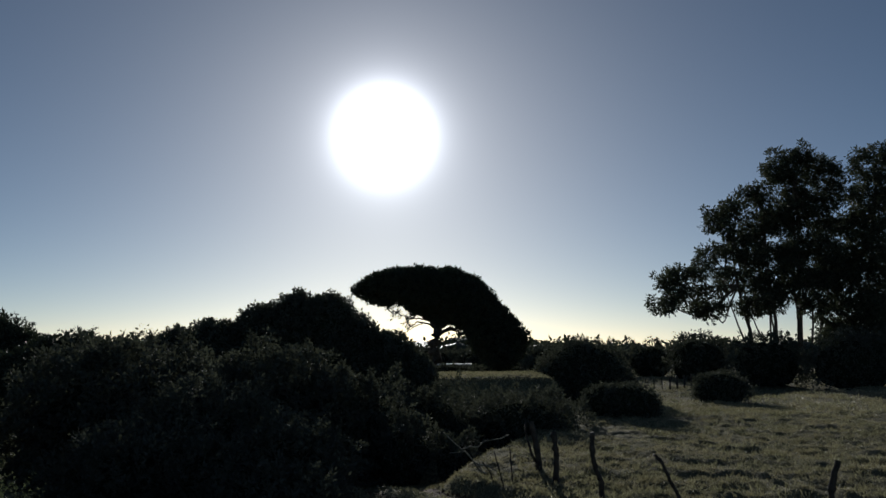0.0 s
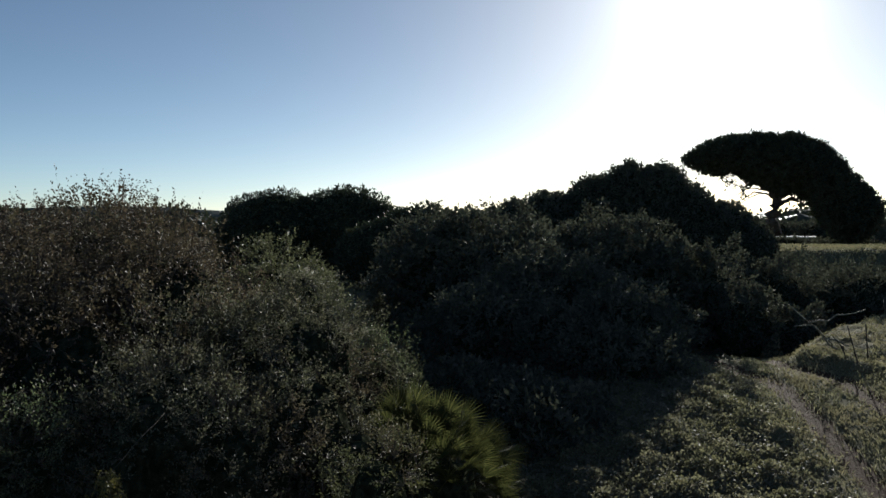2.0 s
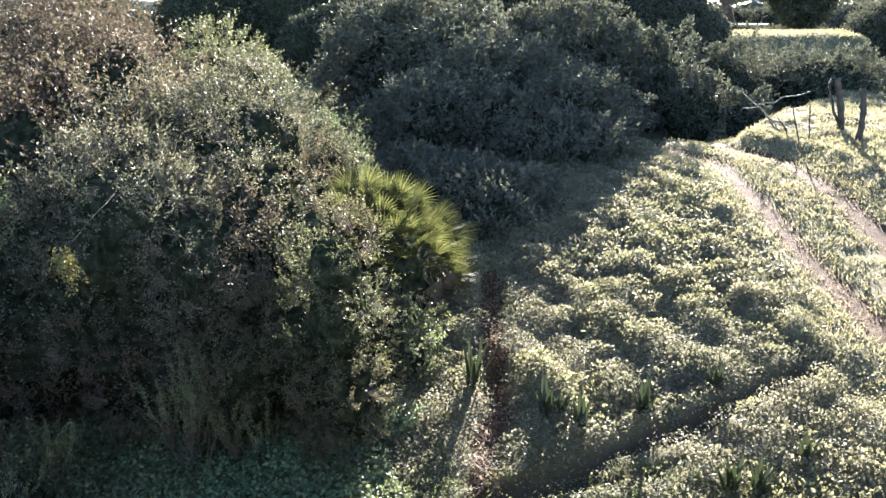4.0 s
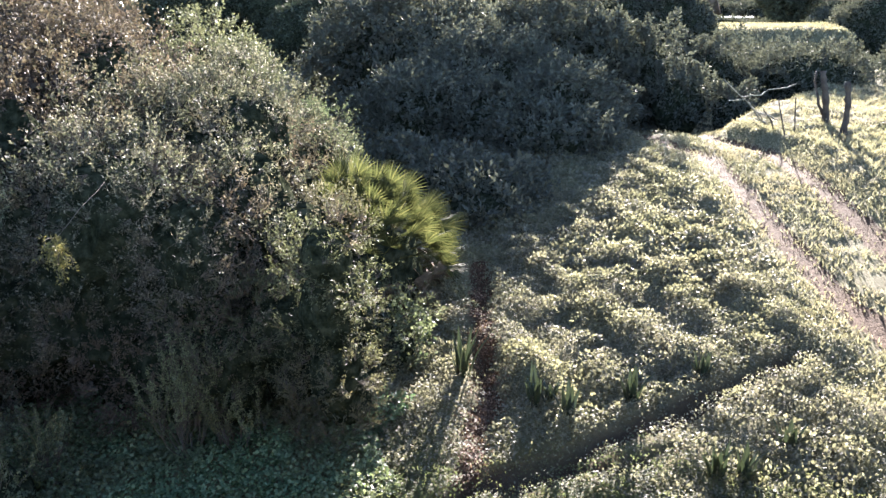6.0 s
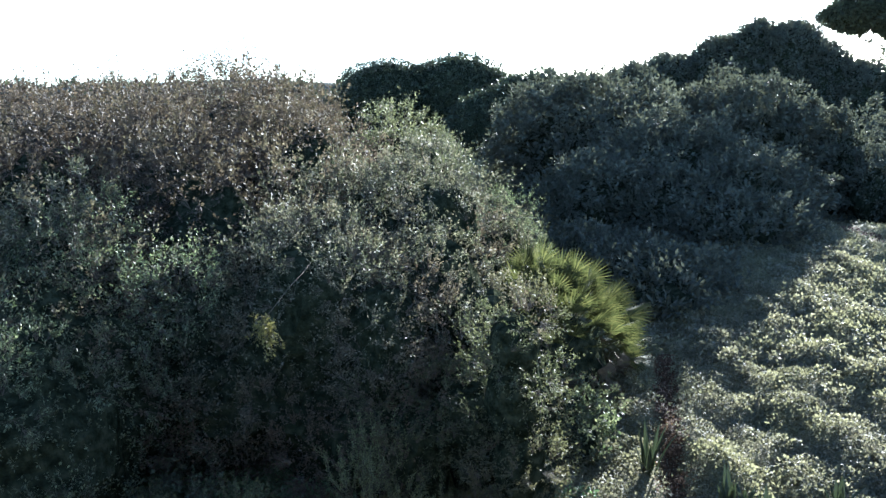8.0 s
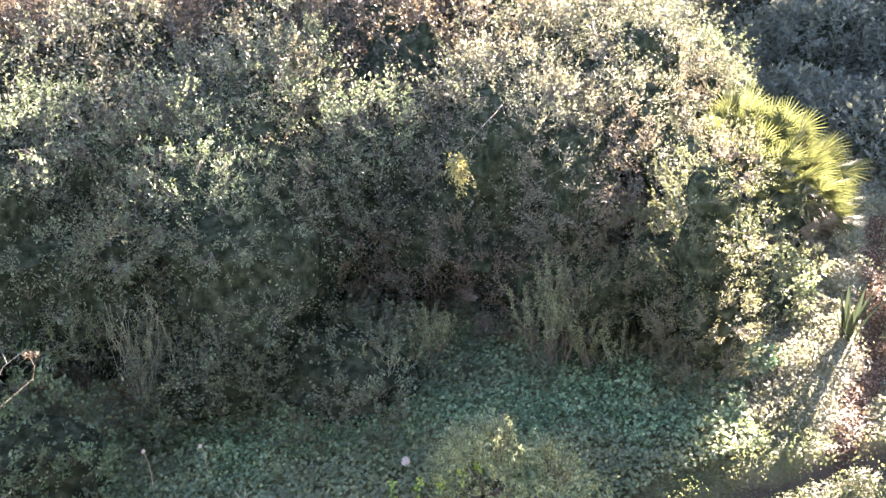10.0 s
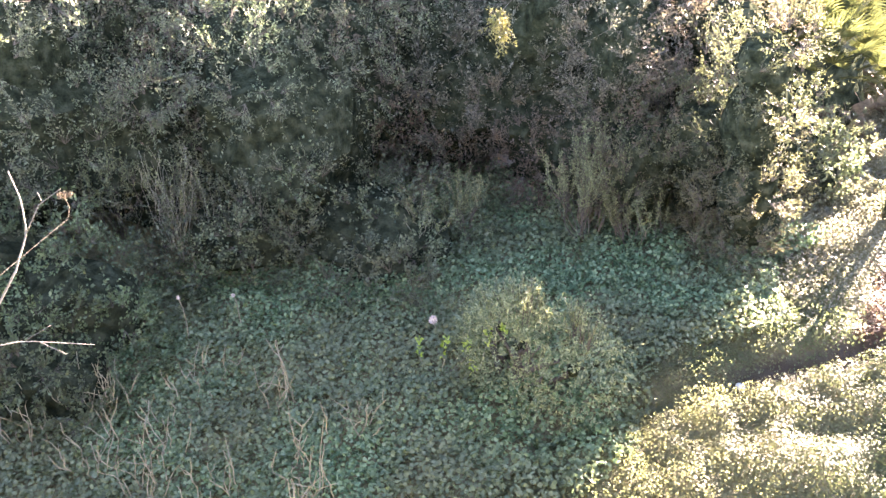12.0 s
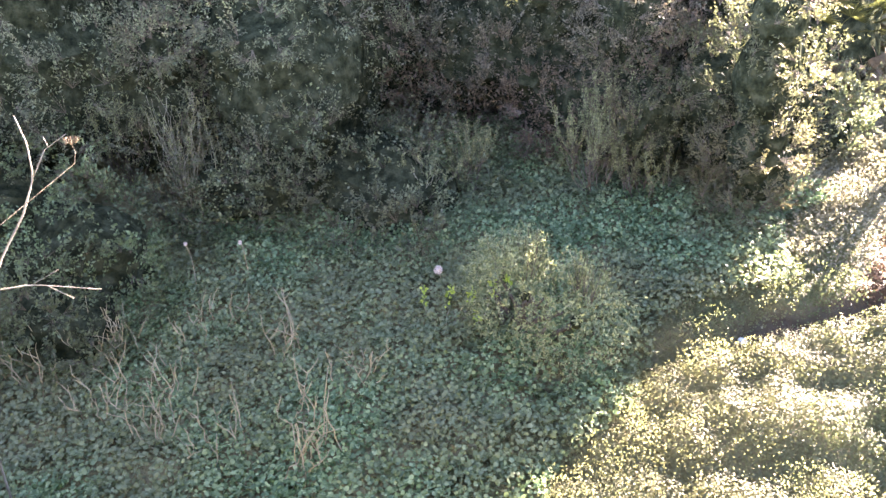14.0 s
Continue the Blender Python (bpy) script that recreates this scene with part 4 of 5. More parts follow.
bush("round_bush", foot(8.3, 51.0), [(0, 0, 1.9, 2.9, 2.8, 2.7), (1.6, -0.6, 1.0, 1.9, 1.9, 1.6)], HEDGE, "large round dark bush in the pasture", "bush", PASTURE, 24, 10, 0.30, 0.16, seed=40, lump=0.05, lump_size=1.2, core=0.9, gaps=2.0)
bush("round_bush", foot(8.3, 38.6), [(0, 0, 0.5, 1.5, 1.2, 0.95), (-1.0, 0.2, 0.5, 1.2, 1.1, 0.9)], HEDGE, "low round dark bush in the pasture", "bush", PASTURE, 40, 10, 0.22, 0.12, seed=41, lump=0.05, core=0.88, gaps=2.0)
bush("round_bush", foot(15.8, 49.2), [(0, 0, 0.7, 1.7, 1.4, 1.05)], HEDGE, "small round dark bush alone in the grass", "bush", PASTURE, 36, 10, 0.22, 0.13, seed=42, lump=0.05, core=0.88, gaps=2.0)
for k, (px, py, blobs) in enumerate(((25.0, 84.0, [(0, 0, 1.6, 3.4, 2.6, 2.9)]), (29.0, 77.0, [(0, 0, 1.8, 3.8, 2.6, 2.8)]), (33.5, 70.0, [(0, 0, 2.0, 4.2, 2.6, 2.9)]), (40.0, 70.0, [(0, 0, 2.4, 4.8, 3.0, 3.4)]))):
    bush("hedge_bush", foot(px, py), blobs, HEDGE, "dense dark bush under the gum trees", "bush", "hedge under the gum trees", 12, 10, 0.45, 0.24, seed=50 + k, lump=0.10)
for k, (px, py, blobs) in enumerate(((0.5, 106, [(0, 0, 0.2, 4.5, 2.0, 0.75)]), (7.5, 104, [(0, 0, 0.2, 4.0, 2.0, 0.8)]), (-3.0, 128, [(0, 0, 1.0, 6, 3, 2.3)]), (7.0, 128, [(0, 0, 1.0, 6, 3, 2.4)]), (16.0, 126, [(0, 0, 1.0, 5, 3, 2.6)]), (17.0, 92, [(0, 0, 1.2, 3.6, 2, 2.2)]), (22.5, 93, [(0, 0, 1.4, 3.0, 2, 2.3)]), (12.0, 95, [(0, 0, 0.8, 3.4, 2, 1.6)]))):
    bush("far_bush", foot(px, py), blobs, HEDGE, "dark bush in the hedgerow beyond the pasture", "bush", "far hedgerow", 7, 8, 0.5, 0.34, seed=55 + k, lump=0.08)


# ---- trees ----
def tree(name, place, label, trunk, limbs, crown, leaf_material, group="", density=14, count=12, reach=0.6, leaf=0.3, slim=0.35, lump=0.15, lump_size=1.6, core=0.0, seed=1, lift=0.2, inside=0.0, twigs=()):
    r = np.random.default_rng(seed)
    ob = thing(name, place, label, "tree", group)
    twigwork, stem = Geo(), None
    for pts, r0, r1 in [trunk] + limbs:
        p = np.array(pts, float)
        s = np.linspace(0, len(p) - 1, len(p) * 4)
        line = np.stack([np.interp(s, np.arange(len(p)), p[:, i]) for i in range(3)], -1)
        line[1:-1] += r.normal(size=line[1:-1].shape) * r1 * 0.6
        wood = Geo() if r0 >= 0.1 else twigwork
        add_tube(wood, line, np.linspace(r0, r1, len(line)), 8)
        if stem is None:
            stem = part("trunk", wood, BARK, ob, smooth=True)
        elif r0 >= 0.1:
            part("limb", wood, BARK, stem, smooth=True)
    if twigwork.count:
        part("branchwork", twigwork, BARK, ob, kind="stuff")
    p, n = blob_points(r, crown, density, lump, lump_size)
    if twigs:  # loose tufts on the open lower branches
        q, m = blob_points(r, twigs, 3.2, 0.3, 0.8)
        p, n = np.concatenate([p, q]), np.concatenate([n, m])
    if inside:
        q = p - n * np.abs(r.normal(size=(len(p), 1))) * inside
        p, n = np.concatenate([p, q]), np.concatenate([n, n])
    v, f = sprigs(r, p, n + r.normal(size=p.shape) * 0.5 + np.array([0, 0, lift]), count, reach, leaf, slim)
    part("crown", Geo().put(v, f), leaf_material, ob, kind="stuff")
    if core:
        part("crown_shade_core", blob_core(crown, core, lump, lump_size, 2), INNER_SHADE, ob, smooth=True)
    return ob


# pads of foliage from tip to tip of the crown: x, top, underside
pads = np.array([(-9.2, 10.1, 9.7), (-8.5, 10.9, 8.9), (-7.2, 11.8, 8.2), (-5.4, 12.2, 8.3), (-4.2, 12.4, 8.3), (-2.8, 12.4, 7.3), (-1.2, 12.4, 6.8), (0.1, 12.3, 6.0), (2.1, 12.2, 6.0),
                 (3.6, 11.6, 5.0), (4.8, 10.9, 2.6), (6.3, 9.3, 0.9), (7.6, 7.6, 0.7), (9.0, 6.2, 1.3), (9.7, 5.2, 3.4)])
crown = []
for px in np.arange(-9.0, 9.7, 0.62):
    top, low = np.interp(px, pads[:, 0], pads[:, 1]), np.interp(px, pads[:, 0], pads[:, 2])
    crown.append((px, 0.0, (top + low) / 2, 1.0, 0.9 + 4.6 * math.sqrt(max(0.0, 1 - (px / 10.4) ** 2)), (top - low) / 2 - 0.15))
tree("umbrella_pine", foot(-0.6, 100.0, 0.1), "big leaning umbrella pine with a domed dark crown",
     ([(-0.9, 0, 0), (-0.7, 0, 2.0), (-0.35, 0, 3.6), (0.0, 0, 5.0), (0.1, 0, 6.5), (0.2, 0, 9.0)], 0.72, 0.40),
     [([(0.0, 0, 4.6), (1.2, 0, 5.4), (2.4, 0, 5.5), (3.6, 0, 5.2)], 0.26, 0.10), ([(0.1, 0, 5.2), (1.2, -0.5, 6.0), (3.0, -0.5, 6.4)], 0.22, 0.1), ([(1.2, 0, 5.35), (2.4, -0.8, 5.0), (3.6, -0.8, 4.4)], 0.12, 0.05),
      ([(0.0, 0, 5.2), (-0.8, 0, 6.3), (-2.0, 0, 7.0), (-3.6, 0, 7.7)], 0.26, 0.1), ([(-0.2, 0, 5.5), (-1.2, -0.3, 6.0), (-2.4, -0.4, 6.2), (-3.2, -0.4, 5.6)], 0.12, 0.05), ([(-1.0, 0, 6.3), (-2.2, 0.4, 6.6), (-3.8, 0.5, 6.5)], 0.10, 0.04),
      ([(-1.6, -0.3, 6.1), (-2.6, -0.4, 5.7), (-3.8, -0.4, 4.9)], 0.08, 0.03), ([(-3.0, 0.3, 6.7), (-4.2, 0.3, 6.9), (-5.4, 0.4, 7.6)], 0.08, 0.03)],
     crown, PINE, "", 4, 10, 0.26, 0.40, 0.35, lump=0.045, lump_size=1.5, core=0.93, seed=61, twigs=[(-4.1, -0.4, 4.8, 0.55, 0.4, 0.35), (-3.3, 0.4, 6.5, 0.7, 0.5, 0.3), (-4.6, 0.3, 7.0, 0.7, 0.5, 0.3), (-5.6, 0.3, 7.7, 0.9, 0.5, 0.3), (-3.6, -0.4, 5.6, 0.45, 0.4, 0.3), (3.4, -0.8, 4.2, 0.6, 0.5, 0.5), (3.0, 0, 5.3, 0.5, 0.4, 0.25)])
def clumps(r, lobes, each, size):
    """Small leafy clumps scattered over larger lobes (x, z, half width, half height)."""
    out = []
    for x, z, w, h in lobes:
        for _ in range(each):
            a, q = r.uniform(0, 6.28), r.uniform(0.05, 1.0) ** 0.5
            c = size * r.uniform(0.6, 1.25)
            out.append((x + math.cos(a) * w * q, r.normal() * 1.3, z + math.sin(a) * h * q, c * 1.15, c, c * 0.8))
    return out


def gum(px, line, lobes, each, size, thick, label, seed):
    """A gum tree: a leaning trunk, limbs to each lobe of the crown, bare side trunks and many small clumps of leaves."""
    r = np.random.default_rng(seed)
    crown = clumps(r, lobes, each, size)
    limbs = [([line[min(3, 1 + int(z / 6.5))], ((line[2][0] + x) / 2, 0.2, z - 1.6), (x, 0, z)], 0.12, 0.04) for x, z, w, h in lobes]
    limbs += [([(x, 0, z), (c[0], c[1], c[2])], 0.04, 0.015) for (x, z, w, h), c in zip([lb for lb in lobes for _ in range(each)], crown)]
    limbs += [([(0.35 * x, 0.4, 0), (0.45 * x + 0.3, 0.4, 0.4 * z), (0.8 * x + 0.2, 0.3, 0.75 * z), (x, 0.2, z)], 0.13, 0.05) for x, z, w, h in lobes[::3] if abs(x) < 5]
    tree("gum_tree", foot(px, 93.0, 0.1), label, (line, 0.24, 0.09), limbs, crown, GUM, "gum trees", thick * 0.8, 8, 0.42, 0.40, 0.36, lump=0.3, lump_size=0.8, core=0.0, seed=seed, lift=-0.4, inside=0.4)


gum(34.0, [(0, 0, 0), (-0.6, 0, 5), (-1.8, 0, 10), (-2.4, 0, 16)],
    [(-9.8, 7.9, 1.3, 0.6), (-9.1, 10.6, 1.2, 0.8), (-7.2, 11.4, 1.4, 1.1), (-6.8, 8.9, 1.8, 1.2), (-4.9, 7.3, 1.6, 0.7), (-4.3, 13.1, 1.3, 1.1), (-3.3, 10.3, 1.6, 1.5), (-3.6, 17.0, 1.3, 1.2), (-1.5, 18.0, 1.5, 1.1),
     (-1.8, 15.3, 1.5, 1.3), (-0.8, 12.6, 1.4, 1.5)], 11, 0.66, 3.6, "spreading gum tree with open lower branches", 80)
gum(36.3, [(0, 0, 0), (-0.1, 0, 6), (-0.6, 0, 12), (-1.0, 0, 19)],
    [(-1.7, 20.0, 1.3, 1.2), (-0.6, 17.5, 1.6, 1.5), (-2.2, 15.5, 1.5, 1.4), (-1.1, 13.6, 1.5, 1.5), (-2.0, 10.9, 1.5, 1.2), (0.2, 12.3, 1.2, 1.5), (-3.0, 7.8, 1.1, 0.8), (0.3, 9.4, 0.9, 1.0), (-0.9, 8.4, 0.7, 0.9)], 12, 0.68, 3.6, "tall gum tree with several bare trunks", 81)
gum(39.2, [(0, 0, 0), (-0.3, 0, 7), (0.0, 0, 14), (-0.3, 0, 22)],
    [(-0.9, 24.0, 1.7, 1.3), (-1.9, 22.3, 1.0, 0.7), (0.0, 21.1, 1.5, 1.6), (2.6, 22.8, 1.5, 1.3), (3.8, 20.7, 1.4, 1.8), (0.8, 18.2, 2.3, 1.9), (-1.4, 17.0, 1.6, 1.6), (3.5, 17.3, 2.1, 1.8), (1.1, 14.5, 1.8, 1.4),
     (4.0, 14.1, 1.9, 2.0), (-0.9, 13.6, 1.1, 1.1), (3.3, 11.3, 1.6, 1.1), (-1.0, 10.6, 1.0, 1.0), (1.5, 10.6, 1.1, 0.9), (0.6, 8.2, 0.7, 0.8)], 15, 0.74, 3.8, "tallest gum tree of the group", 82)
gum(46.8, [(0, 0, 0), (0.2, 0, 7), (0.4, 0, 14), (1.2, 0, 21)],
    [(1.8, 23.7, 2.8, 1.7), (2.1, 20.4, 2.8, 2.0), (0.3, 18.3, 1.7, 2.0), (-0.4, 14.6, 2.5, 2.5), (2.2, 12.9, 2.8, 2.7), (-1.8, 10.6, 2.0, 2.5), (1.2, 8.3, 3.2, 2.8), (-2.4, 6.6, 2.1, 2.0), (1.0, 4.6, 3.6, 2.0), (-2.4, 4.0, 2.0, 1.6)],
    24, 1.0, 3.6, "dense gum tree at the edge of the group", 83)

# woods and low ridge on the horizon
r = np.random.default_rng(90)
far = Geo()
for k in range(140):
    a = radians(r.uniform(-48, 72))
    d = r.uniform(150, 230)
    cx, cy, w, h = math.sin(-a) * d, math.cos(a) * d, r.uniform(4, 8), r.uniform(2.4, 3.6)
    far.put(*(lambda g: (np.concatenate(g.v), np.concatenate(g.f)))(blob_core([(cx, cy, h * 0.4, w, w * 0.7, h)], 1.0, 0.14, 2.2, 2)))
    p, n = blob_points(r, [(cx, cy, h * 0.4, w, w * 0.7, h)], 0.3, 0.14, 2.2, 0.0)
    far.put(*sprigs(r, p, n, 5, 0.6, 1.0, 0.6))
stuff("far_woods", far, PINE, "dark line of low woods along the horizon", "woods")
ridge_x = np.linspace(-1500, 300, 90)
ridge = np.stack([ridge_x, 900 + 40 * np.sin(ridge_x / 130), 0 * ridge_x - 5], -1)
height = (16 + 5 * np.sin(ridge_x / 210) + 2 * np.sin(ridge_x / 47)) * np.clip((300 - ridge_x) / 500, 0, 1)
rv = np.concatenate([ridge + [0, -60, 0], ridge + np.stack([0 * height, 0 * height, height + 5], -1), ridge + [0, 200, 0]])
n = len(ridge_x)
rf = [(i, i + 1, n + i + 1, n + i) for i in range(n - 1)] + [(n + i, n + i + 1, 2 * n + i + 1, 2 * n + i) for i in range(n - 1)]
tagged(new("backdrop", Geo().put(rv, rf).mesh("backdrop", PINE, True)), "low wooded ridge on the horizon", "hill", kind="structure")

# long low white shed far beyond the pasture
shed = thing("shed", (1.4, 118.0, 0.0), "long low shed with a white roof, far off", "shed")
box = lambda a, b: (np.array([(x, y, z) for x in (a[0], b[0]) for y in (a[1], b[1]) for z in (a[2], b[2])]), np.array([(0, 1, 3, 2), (4, 6, 7, 5), (0, 4, 5, 1), (2, 3, 7, 6), (0, 2, 6, 4), (1, 5, 7, 3)]))
part("wall", Geo().put(*box((-2.4, -1.5, 0), (2.4, 1.5, 0.72))), SHED_WALL, shed)
part("roof", Geo().put(*box((-2.6, -1.7, 0.72), (2.6, 1.7, 0.90))), WHITEWASH, shed)


# ---- dwarf palm ----
palm = thing("dwarf_palm", foot(-4.75, 10.1), "yellow-green dwarf fan palm glowing against the light", "palm")
r = np.random.default_rng(101)
fan = Geo()
for k in range(21):
    a = radians(-88 + 176 * k / 20)
    d = np.array([math.sin(a), math.cos(a) * 0.95, 0.10 * math.cos(3 * a)])
    L = 0.40 * (0.74 + 0.26 * math.cos(a))
    side = np.array([math.cos(a), -math.sin(a), 0]) * 0.014
    b = np.array([0, 0.28, 0.0])
    fan.put([b, b + d * L * 0.45 + side + [0, 0, 0.01], b + d * L + [0, 0, -0.03], b + d * L * 0.45 - side + [0, 0, 0.01]], [(0, 1, 2, 3)])
add_tube(fan, [(0, 0, 0), (0, 0.15, 0.012), (0, 0.29, 0)], [0.009, 0.008, 0.006], 4)
fan_mesh, dry_mesh = fan.mesh("fan_leaf", PALM), fan.mesh("dry_fan_leaf", DRY_FAN)


def palm_fan(name, mesh, place, way, size):
    ob = new(name, mesh)
    ob.parent = palm
    ob.matrix_basis = Matrix.Translation(place) @ Vector(way).to_track_quat("Y", "Z").to_matrix().to_4x4() @ Matrix.Rotation(r.uniform(-0.7, 0.7), 4, "Y") @ Matrix.Scale(size, 4)


for k in range(230):  # a dome of fans round many short stems
    up = 1 - 1.22 * (k + 0.5) / 230
    az, flat = k * 2.39996, math.sqrt(max(0.0, 1 - up * up))
    d = np.array([math.cos(az) * flat, math.sin(az) * flat, up])
    if up < 0.34 and d[1] < 0.3:  # only dead fans hang low on this side, over the shade-coloured core
        continue
    palm_fan("fan_leaf", fan_mesh, np.array([0, 0, 0.50]) + d * [1.05, 1.05, 1.0] * r.uniform(0.78, 1.05), d * [1, 1, 0.8] + r.normal(size=3) * 0.25 + [0, 0, 0.42], r.uniform(0.75, 1.1))
for k in range(90):  # dead fans hanging under the green ones
    az = k * 2.39996
    d = np.array([math.cos(az), math.sin(az), 0])
    palm_fan("dry_fan_leaf", dry_mesh, d * r.uniform(0.75, 1.0) + [0, 0, r.uniform(0.15, 0.75)], d + r.normal(size=3) * 0.2 + [0, 0, -0.9], r.uniform(0.4, 0.62))
wood = Geo()
for k in range(12):
    a, q = k * 2.39996, 0.2 + 0.45 * (k / 11) ** 0.5
    add_tube(wood, bent((math.cos(a) * q * 0.5, math.sin(a) * q * 0.5, -0.05), (math.cos(a) * q, math.sin(a) * q, 0.75 - 0.3 * q), 6, 0.06, 200 + k), np.linspace(0.07, 0.04, 6), 7)
part("trunk", wood, FIBRE, palm)
part("inner_shade_core", blob_core([(0, 0, 0.42, 0.88, 0.88, 0.82)], 1.0, 0.15, 0.5, 3, 0.08), INNER_SHADE, palm, smooth=True)


# ---- strap-leaved plants ----
def strap_plant(x, y, tall, count, seed, label):
    r = np.random.default_rng(seed)
    ob = thing("strap_plant", foot(x, y, 0.02), label, "plant", "strap-leaved plants on the slope")
    for k in range(count):
        az = r.uniform(0, 6.28)
        lean = r.uniform(0.05, 0.35)
        L = tall * r.uniform(0.7, 1.1)
        way = np.array([math.cos(az) * lean, math.sin(az) * lean, 1.0])
        side = np.array([-math.sin(az), math.cos(az), 0]) * r.uniform(0.026, 0.036)
        root = np.array([math.cos(az), math.sin(az), 0]) * r.uniform(0.0, 0.08)
        s = np.linspace(0, 1, 6)[:, None]
        mid = root + way * s * L + np.array([math.cos(az), math.sin(az), -0.3]) * (s ** 3) * lean * L * 0.6
        w = np.array([0.7, 1.0, 1.0, 0.85, 0.55, 0.05])[:, None]
        crease = np.array([math.cos(az), math.sin(az), 0]) * 0.006
        v = np.concatenate([mid - side * w + crease, mid - crease, mid + side * w + crease])
        f = [(i, i + 6, i + 7, i + 1) for i in range(5)] + [(i + 6, i + 12, i + 13, i + 7) for i in range(5)]
        part("leaf", Geo().put(v, f), STRAP, ob)


for k, (x, y, tall, count) in enumerate(((-1.78, 7.88, 0.42, 7), (-1.38, 7.72, 0.36, 7), (-0.78, 8.18, 0.38, 12), (-2.72, 8.3, 0.55, 12), (-0.08, 8.82, 0.36, 10), (0.1, 6.95, 0.36, 9), (0.32, 7.0, 0.38, 10),
                                        (-1.62, 7.95, 0.26, 6), (0.75, 7.6, 0.3, 7), (-0.72, 5.6, 0.3, 8), (-1.25, 4.9, 0.28, 7))):
    strap_plant(x, y, tall, count, 300 + k, "clump of dark upright strap leaves" if count > 7 else "few stiff dark strap leaves among weeds")


# ---- fence posts, stakes, fallen branches ----
def post(x, y, line, r0, r1, label, name="fence_post", group="posts along the track", fork=None, seed=0):
    ob = thing(name, foot(x, y, 0.12), label, "post", group)
    rr = np.random.default_rng(seed)
    p = np.array(line, float)
    s = np.linspace(0, len(p) - 1, len(p) * 4)
    pts = np.stack([np.interp(s, np.arange(len(p)), p[:, i]) for i in range(3)], -1)
    pts[1:-1] += rr.normal(size=pts[1:-1].shape) * r0 * 0.12
    geo = Geo()
    add_tube(geo, pts, np.linspace(r0, r1, len(pts)) * (1 + 0.12 * rr.normal(size=len(pts))), 8)
    stem = part("stem", geo, POST, ob, smooth=True)
    for f in fork or ():
        geo = Geo()
        add_tube(geo, bent(f[0], f[1], 6, 0.12, seed + 5), np.linspace(f[2], f[2] * 0.6, 6), 6)
        part("branch", geo, POST, stem, smooth=True)
    return ob


post(2.40, 22.0, [(0.05, 0, 0), (0, 0, 0.5), (-0.08, 0, 0.9), (-0.16, 0, 1.30)], 0.085, 0.065, "thick forked fence post of weathered wood", fork=[((-0.02, 0.05, 0.25), (-0.30, 0.05, 1.28), 0.04)], seed=401)
post(2.66, 20.65, [(0.0, 0, 0), (0.03, 0, 0.5), (0.03, 0, 0.9), (-0.03, 0, 1.38)], 0.075, 0.062, "crooked fence post of dark weathered wood", seed=402)
post(3.40, 18.7, [(0.0, 0, 0), (0.0, 0, 0.45), (-0.16, 0, 0.85), (-0.19, 0, 1.20), (-0.18, 0, 1.52)], 0.055, 0.05, "thin bent fence post with a side stub", fork=[((-0.18, 0, 1.22), (-0.26, 0, 1.12), 0.02)], seed=403)
post(4.43, 16.2, [(0.05, 0, 0), (0.05, 0, 0.35), (-0.02, 0, 0.7), (-0.22, 0, 1.05), (-0.36, 0, 1.4), (-0.50, 0, 1.52)], 0.038, 0.028, "thin curving stake of dark wood", "stake", seed=404)
post(7.15, 16.0, [(-0.12, 0, 0), (-0.07, 0, 0.5), (-0.03, 0, 0.9), (0.12, 0, 1.40)], 0.07, 0.055, "leaning fence post of dark wood", seed=405)
post(1.30, 19.7, [(0.12, 0, 0), (0.0, 0, 0.4), (-0.14, 0, 0.95)], 0.018, 0.012, "thin slanting stick beside the track", "stake", seed=406)
post(1.62, 20.8, [(0.05, 0, 0), (0.02, 0, 0.4), (-0.02, 0, 0.95)], 0.018, 0.012, "thin dry stick in the grass", "stake", seed=407)
post(1.05, 20.3, [(0.15, 0, 0), (0.05, 0, 0.3), (-0.15, 0, 0.55)], 0.02, 0.01, "short slanting stick on the bank", "stake", seed=408)
for k in range(5):
    post(19.4 + 0.78 * k, 73.6 + 0.6 * k, [(0, 0, 0), (0.02, 0, 0.6), (0.0, 0, 1.25)], 0.09, 0.08, "dark post of a far fence", "fence_post", "far fence", seed=420 + k)
for k in range(7):
    post(14.4 + 0.72 * k, 73.0 + 0.1 * k, [(0, 0, 0), (0.02, 0, 0.5), (0.0, 0, 1.1)], 0.045, 0.04, "thin post of a far fence", "fence_post", "far fence", seed=430 + k)

fallen = thing("fallen_branch", foot(0.75, 21.3, 0.03), "dead forked branch lying on the crest", "branch")
for k, (a, b, rad) in enumerate((((0.3, 0, 0.02), (-0.75, 0.1, 1.02), 0.03), ((-0.3, 0, 0.60), (0.9, 0.2, 0.95), 0.022), ((0.1, 0, 0.25), (0.55, -0.1, 0.12), 0.03), ((-0.25, 0, 0.55), (-0.6, 0, 0.52), 0.02), ((0.2, 0, 0.1), (0.0, -0.2, 0.35), 0.02))):
    geo = Geo()
    add_tube(geo, bent(a, b, 7, 0.1, 440 + k), np.linspace(rad, rad * 0.45, 7), 6)
    if k == 0:
        main_branch = part("branch", geo, TWIG, fallen, smooth=True)
    else:
        part("side_branch", geo, TWIG, main_branch, smooth=True)

